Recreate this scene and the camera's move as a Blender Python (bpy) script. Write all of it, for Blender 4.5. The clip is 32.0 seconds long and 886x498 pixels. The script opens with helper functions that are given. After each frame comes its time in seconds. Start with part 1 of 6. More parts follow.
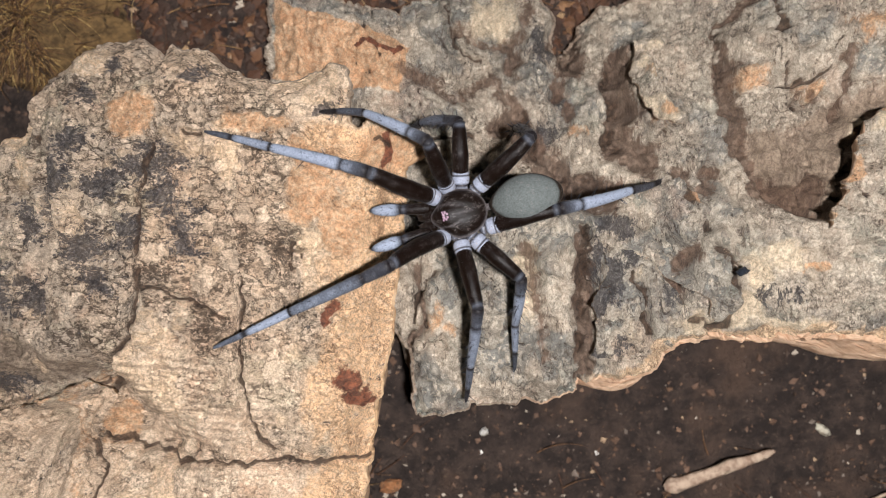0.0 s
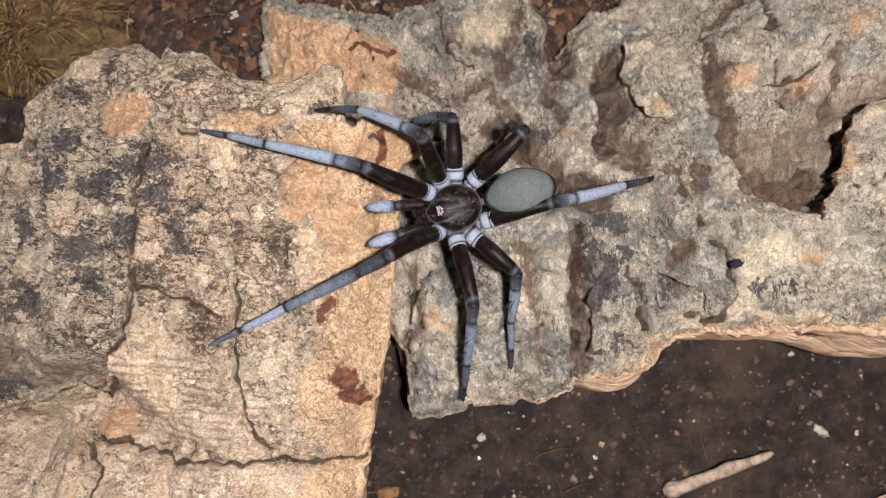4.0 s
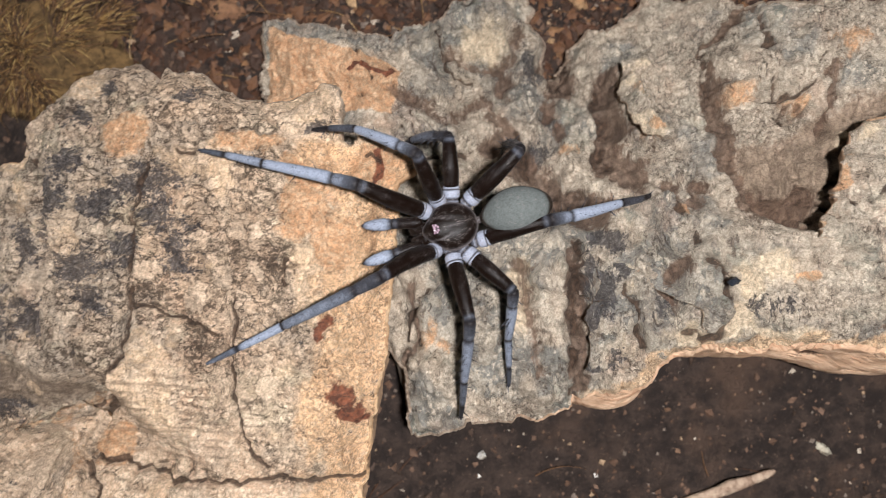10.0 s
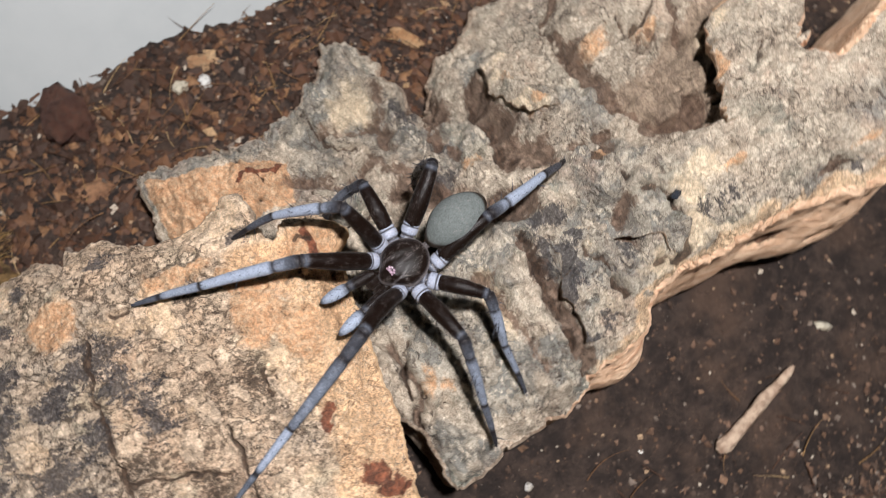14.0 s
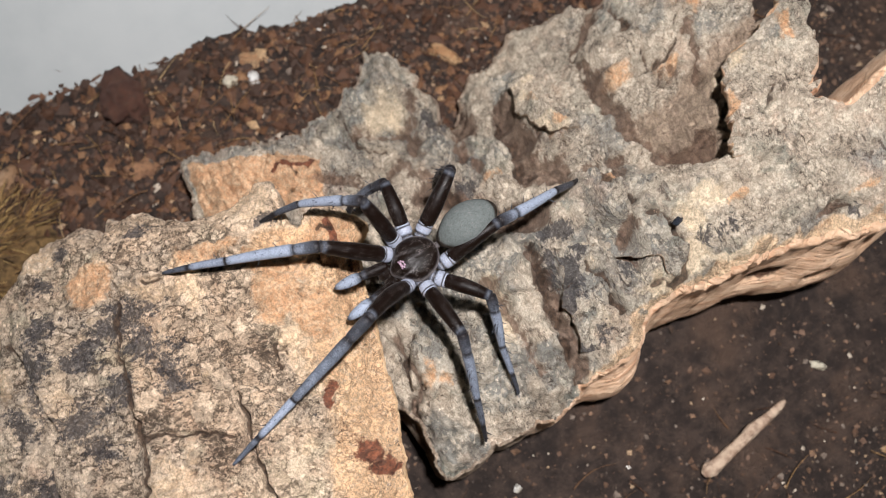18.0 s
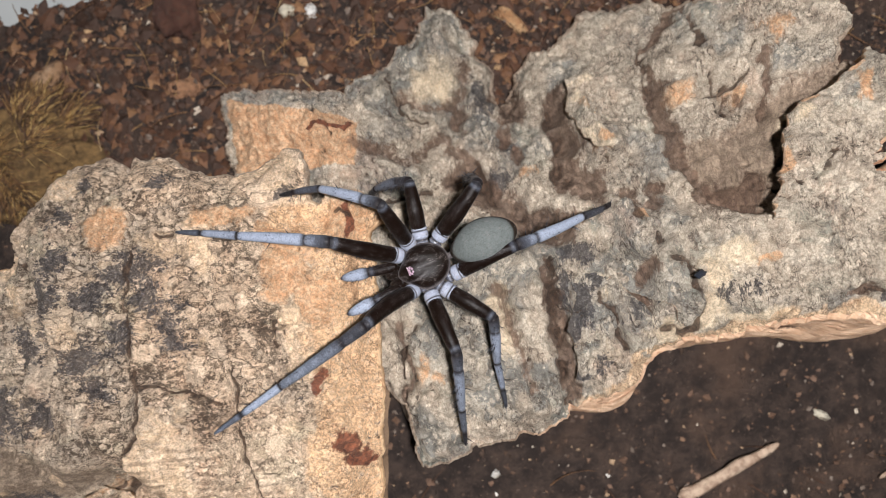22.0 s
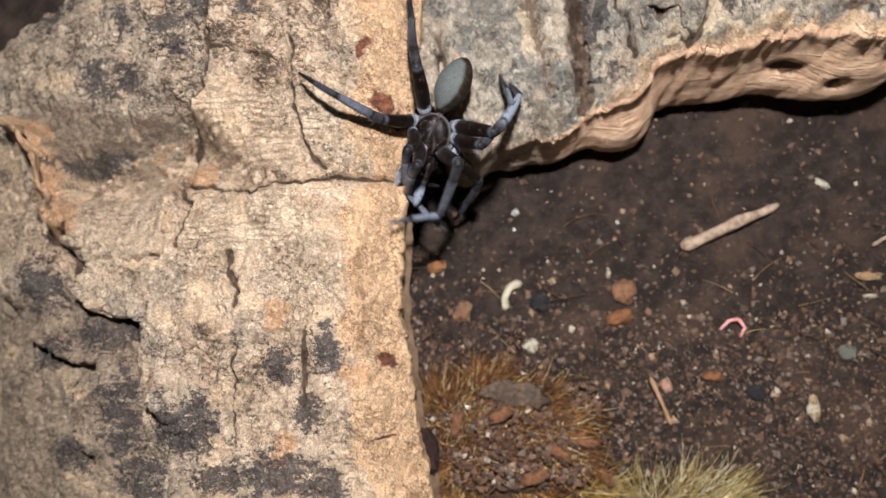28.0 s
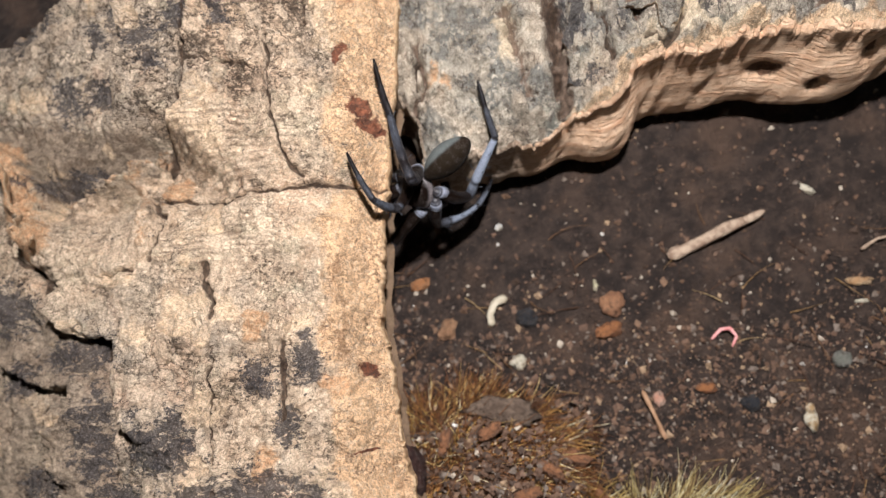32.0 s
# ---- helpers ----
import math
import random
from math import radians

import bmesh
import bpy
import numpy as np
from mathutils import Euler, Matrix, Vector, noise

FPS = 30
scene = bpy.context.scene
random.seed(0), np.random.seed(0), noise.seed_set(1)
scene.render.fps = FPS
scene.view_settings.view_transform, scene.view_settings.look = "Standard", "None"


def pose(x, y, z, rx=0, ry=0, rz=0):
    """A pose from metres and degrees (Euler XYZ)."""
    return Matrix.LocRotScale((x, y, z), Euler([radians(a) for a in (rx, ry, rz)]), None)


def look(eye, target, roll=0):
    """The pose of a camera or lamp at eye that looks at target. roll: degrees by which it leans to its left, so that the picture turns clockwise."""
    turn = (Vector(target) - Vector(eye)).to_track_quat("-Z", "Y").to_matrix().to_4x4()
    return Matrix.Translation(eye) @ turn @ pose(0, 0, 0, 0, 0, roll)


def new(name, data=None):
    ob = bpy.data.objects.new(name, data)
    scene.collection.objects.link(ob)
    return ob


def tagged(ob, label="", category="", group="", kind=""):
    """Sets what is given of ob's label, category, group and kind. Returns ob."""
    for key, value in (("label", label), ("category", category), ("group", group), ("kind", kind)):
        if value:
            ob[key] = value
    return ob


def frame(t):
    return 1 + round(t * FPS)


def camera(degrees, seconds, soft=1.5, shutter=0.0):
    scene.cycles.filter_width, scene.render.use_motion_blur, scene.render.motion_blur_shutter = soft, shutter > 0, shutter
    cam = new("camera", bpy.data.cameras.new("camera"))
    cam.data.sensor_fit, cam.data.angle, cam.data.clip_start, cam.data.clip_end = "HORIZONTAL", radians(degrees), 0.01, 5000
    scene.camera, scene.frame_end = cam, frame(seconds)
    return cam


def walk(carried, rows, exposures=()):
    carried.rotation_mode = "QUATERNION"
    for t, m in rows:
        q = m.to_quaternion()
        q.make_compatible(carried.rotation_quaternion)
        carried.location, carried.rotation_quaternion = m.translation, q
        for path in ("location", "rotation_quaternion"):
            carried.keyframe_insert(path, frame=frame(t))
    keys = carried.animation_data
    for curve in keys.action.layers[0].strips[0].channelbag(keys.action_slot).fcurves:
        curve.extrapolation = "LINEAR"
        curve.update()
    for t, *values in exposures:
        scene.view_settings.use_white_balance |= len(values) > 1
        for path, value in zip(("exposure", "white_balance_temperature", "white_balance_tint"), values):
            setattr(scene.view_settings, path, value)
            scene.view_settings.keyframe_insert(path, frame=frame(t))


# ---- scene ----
cam = camera(53.0, 32.0, 0.85, 0.6)
PATH = [
    (0, 0.00086, 0.00263, 0.13450, 0.26, 0.02, 3.46),
    (0.5, 0.00043, 0.00157, 0.13475, 0.73, -0.11, 3.11),
    (1, 0.00098, 0.00121, 0.13552, 1.15, -0.22, 2.73),
    (1.5, 0.00106, 0.00089, 0.13525, 1.56, -0.26, 2.61),
    (2, 0.00177, -0.00028, 0.13589, 2.06, -0.14, 2.60),
    (2.5, 0.00096, -0.00056, 0.13489, 2.37, -0.22, 2.63),
    (4.5, 0.00106, -0.00215, 0.13452, 2.49, -0.38, 2.84),
    (5, 0.00046, -0.00224, 0.13388, 2.42, -0.59, 2.84),
    (5.5, 0.00096, -0.00234, 0.13410, 2.48, -0.51, 2.85),
    (6, 0.00042, -0.00217, 0.13384, 2.20, -0.64, 2.83),
    (6.5, 0.00122, -0.00084, 0.13489, 2.21, -0.38, 2.79),
    (7, 0.00132, -0.00152, 0.13441, 2.18, -0.32, 2.94),
    (7.5, 0.00138, 0.00039, 0.13442, 2.50, -0.14, 3.64),
    (8, 0.00107, 0.00031, 0.13454, 2.48, 0.02, 4.13),
    (8.5, 0.00146, -0.00049, 0.13509, 2.44, 0.35, 4.06),
    (9, 0.00157, -0.00061, 0.13570, 2.55, 0.48, 3.99),
    (9.5, 0.00182, -0.00106, 0.13524, 2.72, 0.46, 3.77),
    (10, 0.00247, -0.00143, 0.13500, 3.47, 0.29, 2.72),
    (10.5, 0.00542, -0.00152, 0.13368, 4.60, -0.09, 0.52),
    (11, 0.00759, -0.00257, 0.13499, 5.97, -0.37, -1.24),
    (11.5, 0.00804, -0.00490, 0.13711, 7.41, -0.43, -2.32),
    (12, 0.00889, -0.00867, 0.13699, 9.10, -0.15, -4.70),
    (12.5, 0.00748, -0.01153, 0.13762, 10.73, -0.45, -8.53),
    (13, 0.00722, -0.01638, 0.13386, 11.33, -0.28, -10.58),
    (13.5, 0.00039, -0.00986, 0.13574, 11.33, -1.13, -15.28),
    (14, -0.00441, -0.01033, 0.13243, 11.82, -2.17, -23.55),
    (14.5, -0.01253, -0.00755, 0.13160, 12.93, -3.67, -29.34),
    (15, -0.01402, -0.00826, 0.12661, 13.53, -4.75, -30.97),
    (15.5, -0.01510, -0.00797, 0.12679, 13.70, -5.03, -31.04),
    (17.5, -0.00531, -0.01612, 0.13812, 13.79, -0.93, -20.90),
    (18, -0.00282, -0.01509, 0.13918, 13.00, -0.96, -17.50),
    (18.5, -0.00132, -0.01417, 0.14063, 11.55, -0.83, -14.18),
    (19, 0.00184, -0.00697, 0.14105, 9.16, -0.47, -10.38),
    (19.5, 0.00294, -0.00405, 0.14029, 7.04, -0.10, -7.46),
    (20, 0.00605, -0.00333, 0.13987, 5.50, 0.97, -6.83),
    (20.5, 0.00451, -0.00134, 0.14068, 5.46, 0.76, -6.48),
    (21, 0.00499, 0.00169, 0.13992, 4.83, 0.98, -6.35),
    (21.5, 0.00479, 0.00101, 0.13919, 4.77, 0.76, -6.38),
    (22, 0.00588, 0.00079, 0.13997, 4.35, 1.06, -6.50),
    (22.5, 0.00532, 0.00019, 0.14024, 4.48, 0.84, -6.44),
    (23, 0.00620, 0.00159, 0.13967, 3.78, 1.20, -6.37),
    (23.5, 0.00525, 0.00048, 0.14050, 3.99, 1.03, -6.13),
    (24, 0.00658, 0.00079, 0.14214, 3.24, 1.64, -5.58),
    (24.5, 0.00824, 0.00293, 0.14258, 2.29, 1.84, -4.13),
    (26.5, 0.01007, 0.00836, 0.13817, -3.43, 4.34, 1.25),
    (27, 0.00752, -0.01254, 0.14332, -1.05, 4.23, 1.68),
    (27.5, 0.00796, -0.03475, 0.15059, 2.85, 4.70, 1.08),
    (28, 0.01023, -0.04552, 0.15141, 5.71, 5.36, -0.58),
    (28.5, 0.01176, -0.05227, 0.15211, 7.73, 5.44, -2.00),
    (29, 0.01256, -0.05283, 0.15185, 8.42, 5.49, -2.50),
    (29.5, 0.01201, -0.05273, 0.15062, 8.61, 5.35, -2.45),
    (30, 0.01191, -0.05276, 0.15005, 8.77, 5.13, -2.35),
    (30.5, 0.01107, -0.05317, 0.14874, 9.27, 4.86, -2.20),
    (31, 0.01080, -0.05210, 0.14796, 9.46, 4.63, -2.16),
    (31.5, 0.01051, -0.05250, 0.14765, 9.59, 4.61, -2.12),
    (32, 0.01033, -0.05324, 0.14721, 9.76, 4.71, -2.15),
]
cam.data.dof.use_dof, cam.data.dof.focus_distance, cam.data.dof.aperture_fstop = True, 0.107, 31
walk(cam, [(t, pose(*p)) for t, *p in PATH], [(0, -0.07), (9.5, -0.05), (15, 0.05), (19, 0.0), (24.5, -0.03), (27, -0.15), (28.5, 0.05), (32, 0.05)])

# ---- light: one small flash lamp above the bark, dim room light ----
world = bpy.data.worlds.new("world")
scene.world = world
world.use_nodes = True
world.node_tree.nodes["Background"].inputs[0].default_value = (0.9, 0.95, 1.0, 1)
world.node_tree.nodes["Background"].inputs[1].default_value = 0.022
lamp = new("flash_lamp", bpy.data.lights.new("flash_lamp", "AREA"))
lamp.data.shape, lamp.data.size, lamp.data.energy = "DISK", 0.009, 0.99
lamp.data.color = (0.98, 0.97, 1.0)
lamp.matrix_world = look((0.019, -0.004, 0.205), (0.007, -0.005, 0.02))
scene.view_settings.exposure = 0.0

CM = 0.01


# ---- number fields ----
def lattice(ix, iy, seed):
    h = (ix.astype(np.int64) * 374761393 + iy.astype(np.int64) * 668265263 + seed * 974634777) & 0xFFFFFFFF
    h = ((h ^ (h >> 13)) * 1274126177) & 0xFFFFFFFF
    return ((h ^ (h >> 16)) & 0xFFFF) / 65535.0


def grain(x, y, seed=0):
    """Gradient noise, about -1 to 1."""
    ix, iy = np.floor(x), np.floor(y)
    fx, fy = x - ix, y - iy
    u, v = fx * fx * fx * (fx * (fx * 6 - 15) + 10), fy * fy * fy * (fy * (fy * 6 - 15) + 10)
    out = 0
    for dx in (0, 1):
        for dy in (0, 1):
            a = lattice(ix + dx, iy + dy, seed) * 6.2831853
            g = np.cos(a) * (fx - dx) + np.sin(a) * (fy - dy)
            out = out + g * (u if dx else 1 - u) * (v if dy else 1 - v)
    return out * 1.5


def fbm(x, y, octaves=4, seed=0, gain=0.5):
    total, amp = 0, 1.0
    for k in range(octaves):
        total = total + amp * grain(x * 2 ** k, y * 2 ** k, seed + 17 * k)
        amp *= gain
    return total


def cells(x, y, seed=0):
    """Distances to the nearest and second nearest cell point."""
    ix, iy = np.floor(x), np.floor(y)
    f1, f2 = np.full(x.shape, 9.0), np.full(x.shape, 9.0)
    for dx in (-1, 0, 1):
        for dy in (-1, 0, 1):
            cx, cy = ix + dx, iy + dy
            d = np.hypot(cx + lattice(cx, cy, seed) - x, cy + lattice(cx, cy, seed + 5) - y)
            f2 = np.minimum(f2, np.maximum(d, f1))
            f1 = np.minimum(f1, d)
    return f1, f2


def smooth(a, b, x):
    t = np.clip((x - a) / (b - a), 0, 1)
    return t * t * (3 - 2 * t)


def blob(x, y, cx, cy, rx, ry, turn=0.0):
    """1 at the middle of an oval, 0.37 at its rim, falling off smoothly."""
    c, s = math.cos(radians(turn)), math.sin(radians(turn))
    u, v = ((x - cx) * c + (y - cy) * s) / rx, (-(x - cx) * s + (y - cy) * c) / ry
    return np.exp(-(u * u + v * v))


def along(x, y, line):
    """Distance to a polyline, and which side of it (positive: left of its way)."""
    best, side = np.full(x.shape, 99.0), np.zeros(x.shape)
    for (ax, ay), (bx, by) in zip(line[:-1], line[1:]):
        ex, ey = bx - ax, by - ay
        t = np.clip(((x - ax) * ex + (y - ay) * ey) / (ex * ex + ey * ey), 0, 1)
        px, py = x - ax - t * ex, y - ay - t * ey
        d = np.hypot(px, py)
        cross = (ex * (y - ay) - ey * (x - ax)) / math.hypot(ex, ey)
        near = (d < best - 1e-6) | ((d < best + 1e-6) & (np.abs(cross) > np.abs(side)))
        best = np.where(near, d, best)
        side = np.where(near, cross, side)
    return best, np.sign(side)


def inside(x, y, poly):
    """Distance to a closed outline, positive within."""
    d, _ = along(x, y, poly + poly[:1])
    odd = np.zeros(x.shape, bool)
    for (ax, ay), (bx, by) in zip(poly, poly[1:] + poly[:1]):
        if ay != by:
            odd ^= ((ay > y) != (by > y)) & (x < (bx - ax) * (y - ay) / (by - ay) + ax)
    return np.where(odd, d, -d)


# ---- meshes ----
FIELDS = ("grey", "rough", "calm", "plate", "hollow", "lobe", "pale", "cut", "orange", "dark", "red", "furrow", "ripple", "groove", "knot", "tint")


def raw_mesh(name, verts, quads, fields=None, smooth_faces=True):
    """A mesh from arrays: verts in cm, faces as rows of 3 or 4."""
    me = bpy.data.meshes.new(name)
    n = quads.shape[1]
    me.vertices.add(len(verts))
    me.vertices.foreach_set("co", (np.asarray(verts, float) * CM).ravel())
    me.loops.add(quads.size)
    me.loops.foreach_set("vertex_index", quads.astype(np.int32).ravel())
    me.polygons.add(len(quads))
    me.polygons.foreach_set("loop_start", np.arange(0, quads.size, n, dtype=np.int32))
    me.polygons.foreach_set("use_smooth", np.full(len(quads), smooth_faces))
    me.update(calc_edges=True)
    # three number fields share one vector attribute
    packs = {}
    for key, values in (fields or {}).items():
        k = FIELDS.index(key)
        packs.setdefault(k // 3, np.zeros((len(verts), 3), np.float32))[:, k % 3] = values
    for k, values in packs.items():
        me.attributes.new("mesh_fields_" + "abcdefgh"[k], "FLOAT_VECTOR", "POINT").data.foreach_set("vector", values.ravel())
    return me


def sheet(outline, cell, rough, seed):
    """A grid over an outline with a ragged rim: x, y, distance from the rim, quads, rim edges, outward way."""
    xs, ys = zip(*outline)
    gx, gy = np.meshgrid(np.arange(min(xs) - 0.4, max(xs) + 0.4, cell), np.arange(min(ys) - 0.4, max(ys) + 0.4, cell))
    wx = rough * fbm(gx * 2.2, gy * 2.2, 5, seed, 0.62)
    wy = rough * fbm(gx * 2.2, gy * 2.2, 5, seed + 60, 0.62)
    sd = inside(gx + wx, gy + wy, outline)
    sy, sx = np.gradient(sd, cell)
    size = np.maximum(np.hypot(sx, sy), 0.3)
    sx, sy, sd0 = sx / size, sy / size, sd / size
    h, w = gx.shape
    mid = (sd[:-1, :-1] + sd[1:, :-1] + sd[:-1, 1:] + sd[1:, 1:]) / 4 > 0
    index = np.arange(h * w).reshape(h, w)
    quads = np.stack([index[:-1, :-1][mid], index[:-1, 1:][mid], index[1:, 1:][mid], index[1:, :-1][mid]], 1)
    used = np.unique(quads)
    remap = np.full(h * w, -1)
    remap[used] = np.arange(len(used))
    quads = remap[quads]
    e = np.concatenate([quads[:, [k, (k + 1) % 4]] for k in range(4)])
    key = np.sort(e, 1)
    key = key[:, 0] * len(used) + key[:, 1]
    _, first, count = np.unique(key, return_index=True, return_counts=True)
    rim = e[first[count == 1]]
    x, y, d = gx.ravel()[used].copy(), gy.ravel()[used].copy(), sd.ravel()[used].copy()
    nx, ny, d0 = -sx.ravel()[used], -sy.ravel()[used], sd0.ravel()[used]
    r = np.unique(rim)
    step = np.clip(d0[r], -cell, cell)
    x[r] += nx[r] * step
    y[r] += ny[r] * step
    d[r] = 0
    return x, y, np.maximum(d, 0), quads, rim, nx, ny


def wall_strip(x, y, z, rim, nx, ny, profile, bump, seed, deep, flare, evening=320):
    """The rim's side: profile rows of (outward, down) in cm, deepened place by place, roughened and stopped at the ground."""
    r = np.unique(rim)
    remap = np.zeros(len(x), int)
    remap[r] = np.arange(len(r))
    # even out the outward ways and the line of the rim, for the lower rows
    ax, ay, qx, qy, qz = nx[r], ny[r], x[r], y[r], z[r]
    e = remap[rim]
    share = np.bincount(e.ravel(), minlength=len(r)).astype(float)

    def even(v):
        s = np.bincount(e[:, 0], v[e[:, 1]], len(r)) + np.bincount(e[:, 1], v[e[:, 0]], len(r))
        return 0.5 * v + 0.5 * s / np.maximum(share, 1)

    for _ in range(evening):
        ax, ay, qx, qy, qz = even(ax), even(ay), even(qx), even(qy), even(qz)
    size = np.maximum(np.hypot(ax, ay), 1e-6)
    ax, ay = ax / size, ay / size
    rows = []
    more = deep(x[r], y[r])
    profile = np.array(profile)
    steps = np.linspace(0, len(profile) - 1, 34)
    profile = np.stack([np.interp(steps, np.arange(len(profile)), profile[:, k]) for k in (0, 1)], 1)
    for out, down in profile:
        wob = bump * (fbm(x[r] * 1.3 + 0.8 * down, y[r] * 1.3 + 0.8 * down, 3, seed, 0.6) + 0.12 * fbm(x[r] * 3, y[r] * 3 + 5 * down, 4, seed + 1, 0.6)) * min(1, 2.0 * down / max(0.01, profile[-1][1]))
        ledge = 0.014 * grain(np.full(len(r), down * 6) + 0.4 * grain(x[r], y[r], seed + 4), (x[r] + y[r]) * 0.25, seed + 2) * min(1, 4 * down)
        soft = min(1.0, 2.5 * down / max(0.01, profile[-1][1]))
        bx, by = x[r] + (qx - x[r]) * soft, y[r] + (qy - y[r]) * soft
        wob = wob + flare(x[r], y[r], down)
        rows.append(np.stack([bx + ax * (out * more + wob + ledge), by + ay * (out * more + wob + ledge), np.maximum(z[r] + (qz - z[r]) * soft - down * more, -0.15)], 1))
    verts = np.concatenate(rows)
    n = len(r)
    quads = np.concatenate([np.stack([e[:, 1] + k * n, e[:, 0] + k * n, e[:, 0] + (k + 1) * n, e[:, 1] + (k + 1) * n], 1) for k in range(len(profile) - 1)])
    depth = np.concatenate([np.full(n, down) for _, down in profile])
    return verts, quads, depth


def part(name, data, material, parent, label=""):
    """One mesh object under a thing or a part; data is a mesh or a bmesh."""
    if isinstance(data, bmesh.types.BMesh):
        me = bpy.data.meshes.new(name)
        data.to_mesh(me)
        data.free()
        me.polygons.foreach_set("use_smooth", np.ones(len(me.polygons), bool))
        data = me
    if not data.materials:
        data.materials.append(material)
    ob = new(name, data)
    ob.parent = parent
    return tagged(ob, label)


# ---- materials ----
class Nodes:
    """A small helper to write node trees in lines."""

    def __init__(self, name):
        self.mat = bpy.data.materials.new(name)
        self.mat.use_nodes = True
        self.tree = self.mat.node_tree
        self.bsdf = self.tree.nodes["Principled BSDF"]
        self.packs = {}
        self.where = self.add("ShaderNodeTexCoord").outputs["Object"]

    def add(self, kind, **values):
        node = self.tree.nodes.new(kind)
        for key, value in values.items():
            node.inputs[key.replace("_", " ")].default_value = value
        return node

    def link(self, a, b):
        self.tree.links.new(a, b)

    def stretch(self, sx, sy, sz, turn=0.0):
        m = self.add("ShaderNodeMapping")
        m.inputs["Scale"].default_value = (sx, sy, sz)
        m.inputs["Rotation"].default_value = (0, 0, radians(turn))
        self.link(self.where, m.inputs["Vector"])
        return m.outputs[0]

    def noise(self, scale, detail=6.0, rough=0.6, vector=None, distort=0.0):
        n = self.add("ShaderNodeTexNoise", Scale=scale, Detail=detail, Roughness=rough, Distortion=distort)
        self.link(vector or self.where, n.inputs["Vector"])
        return n.outputs["Fac"]

    def voronoi(self, scale, feature="F1", vector=None, out="Distance"):
        n = self.add("ShaderNodeTexVoronoi", Scale=scale)
        n.feature = feature
        self.link(vector or self.where, n.inputs["Vector"])
        return n.outputs[out]

    def field(self, name):
        k = FIELDS.index(name)
        if k // 3 not in self.packs:
            n, parts = self.add("ShaderNodeAttribute"), self.add("ShaderNodeSeparateXYZ")
            n.attribute_name = "mesh_fields_" + "abcdefgh"[k // 3]
            self.link(n.outputs["Vector"], parts.inputs[0])
            self.packs[k // 3] = parts
        return self.packs[k // 3].outputs[k % 3]

    def ramp(self, value, a, b, lo=0.0, hi=1.0):
        n = self.add("ShaderNodeMapRange")
        n.interpolation_type = "SMOOTHSTEP"
        for k, v in ((1, a), (2, b), (3, lo), (4, hi)):
            n.inputs[k].default_value = v
        self.link(value, n.inputs[0])
        return n.outputs[0]

    def math(self, op, a, b=0.0):
        n = self.add("ShaderNodeMath")
        n.operation = op
        for k, v in ((0, a), (1, b)):
            if isinstance(v, (int, float)):
                n.inputs[k].default_value = v
            else:
                self.link(v, n.inputs[k])
        return n.outputs[0]

    def mix(self, fac, a, b):
        n = self.add("ShaderNodeMix")
        n.data_type = "RGBA"
        for k, v in ((0, fac), (6, a), (7, b)):
            if isinstance(v, tuple):
                n.inputs[k].default_value = (*v, 1)
            elif isinstance(v, (int, float)):
                n.inputs[k].default_value = v
            else:
                self.link(v, n.inputs[k])
        return n.outputs[2]

    def done(self, color, rough=0.8, bump=None, depth=0.0003, spec=0.3, strength=1.0):
        for key, v in (("Base Color", color), ("Roughness", rough)):
            if isinstance(v, tuple):
                self.bsdf.inputs[key].default_value = (*v, 1)
            elif isinstance(v, (int, float)):
                self.bsdf.inputs[key].default_value = v
            else:
                self.link(v, self.bsdf.inputs[key])
        self.bsdf.inputs["Specular IOR Level"].default_value = spec
        if bump is not None:
            n = self.add("ShaderNodeBump", Strength=strength, Distance=depth)
            self.link(bump, n.inputs["Height"])
            self.link(n.outputs[0], self.bsdf.inputs["Normal"])
        return self.mat


# ---- where the bark's rims, cracks, stains and painted shade lie, in cm ----
LEFT_RIM = [
    (-5.27, 1.54), (-5.28, 1.88), (-5.11, 2.19), (-4.67, 2.48), (-4.26, 2.65), (-3.9, 2.72), (-3.62, 2.51), (-3.54, 2.35),
    (-3.36, 2.58), (-2.99, 2.5), (-2.6, 2.27), (-2.01, 2.16), (-1.8, 2.2), (-1.62, 2.38), (-1.41, 2.47), (-1.21, 2.39),
    (-1.14, 1.85), (-1.15, 1.76), (-1.02, 1.65), (-0.84, 1.8), (-0.55, 1.77), (-0.22, 1.5), (-0.42, 1.29), (-0.43, 0.86),
    (-0.44, 0.36), (-0.48, -0.14), (-0.49, -0.57), (-0.51, -0.86), (-0.52, -1.15), (-0.59, -1.58), (-0.63, -1.95), (-0.72, -2.82),
    (-0.77, -3.67), (-0.73, -4.51), (-0.63, -5.17), (-0.53, -5.82), (-0.42, -6.38), (-0.33, -6.8), (-0.23, -9.0), (-8.5, -9.0),
    (-8.5, 0.6), (-6.6, 1.0), (-5.6, 1.3),
]
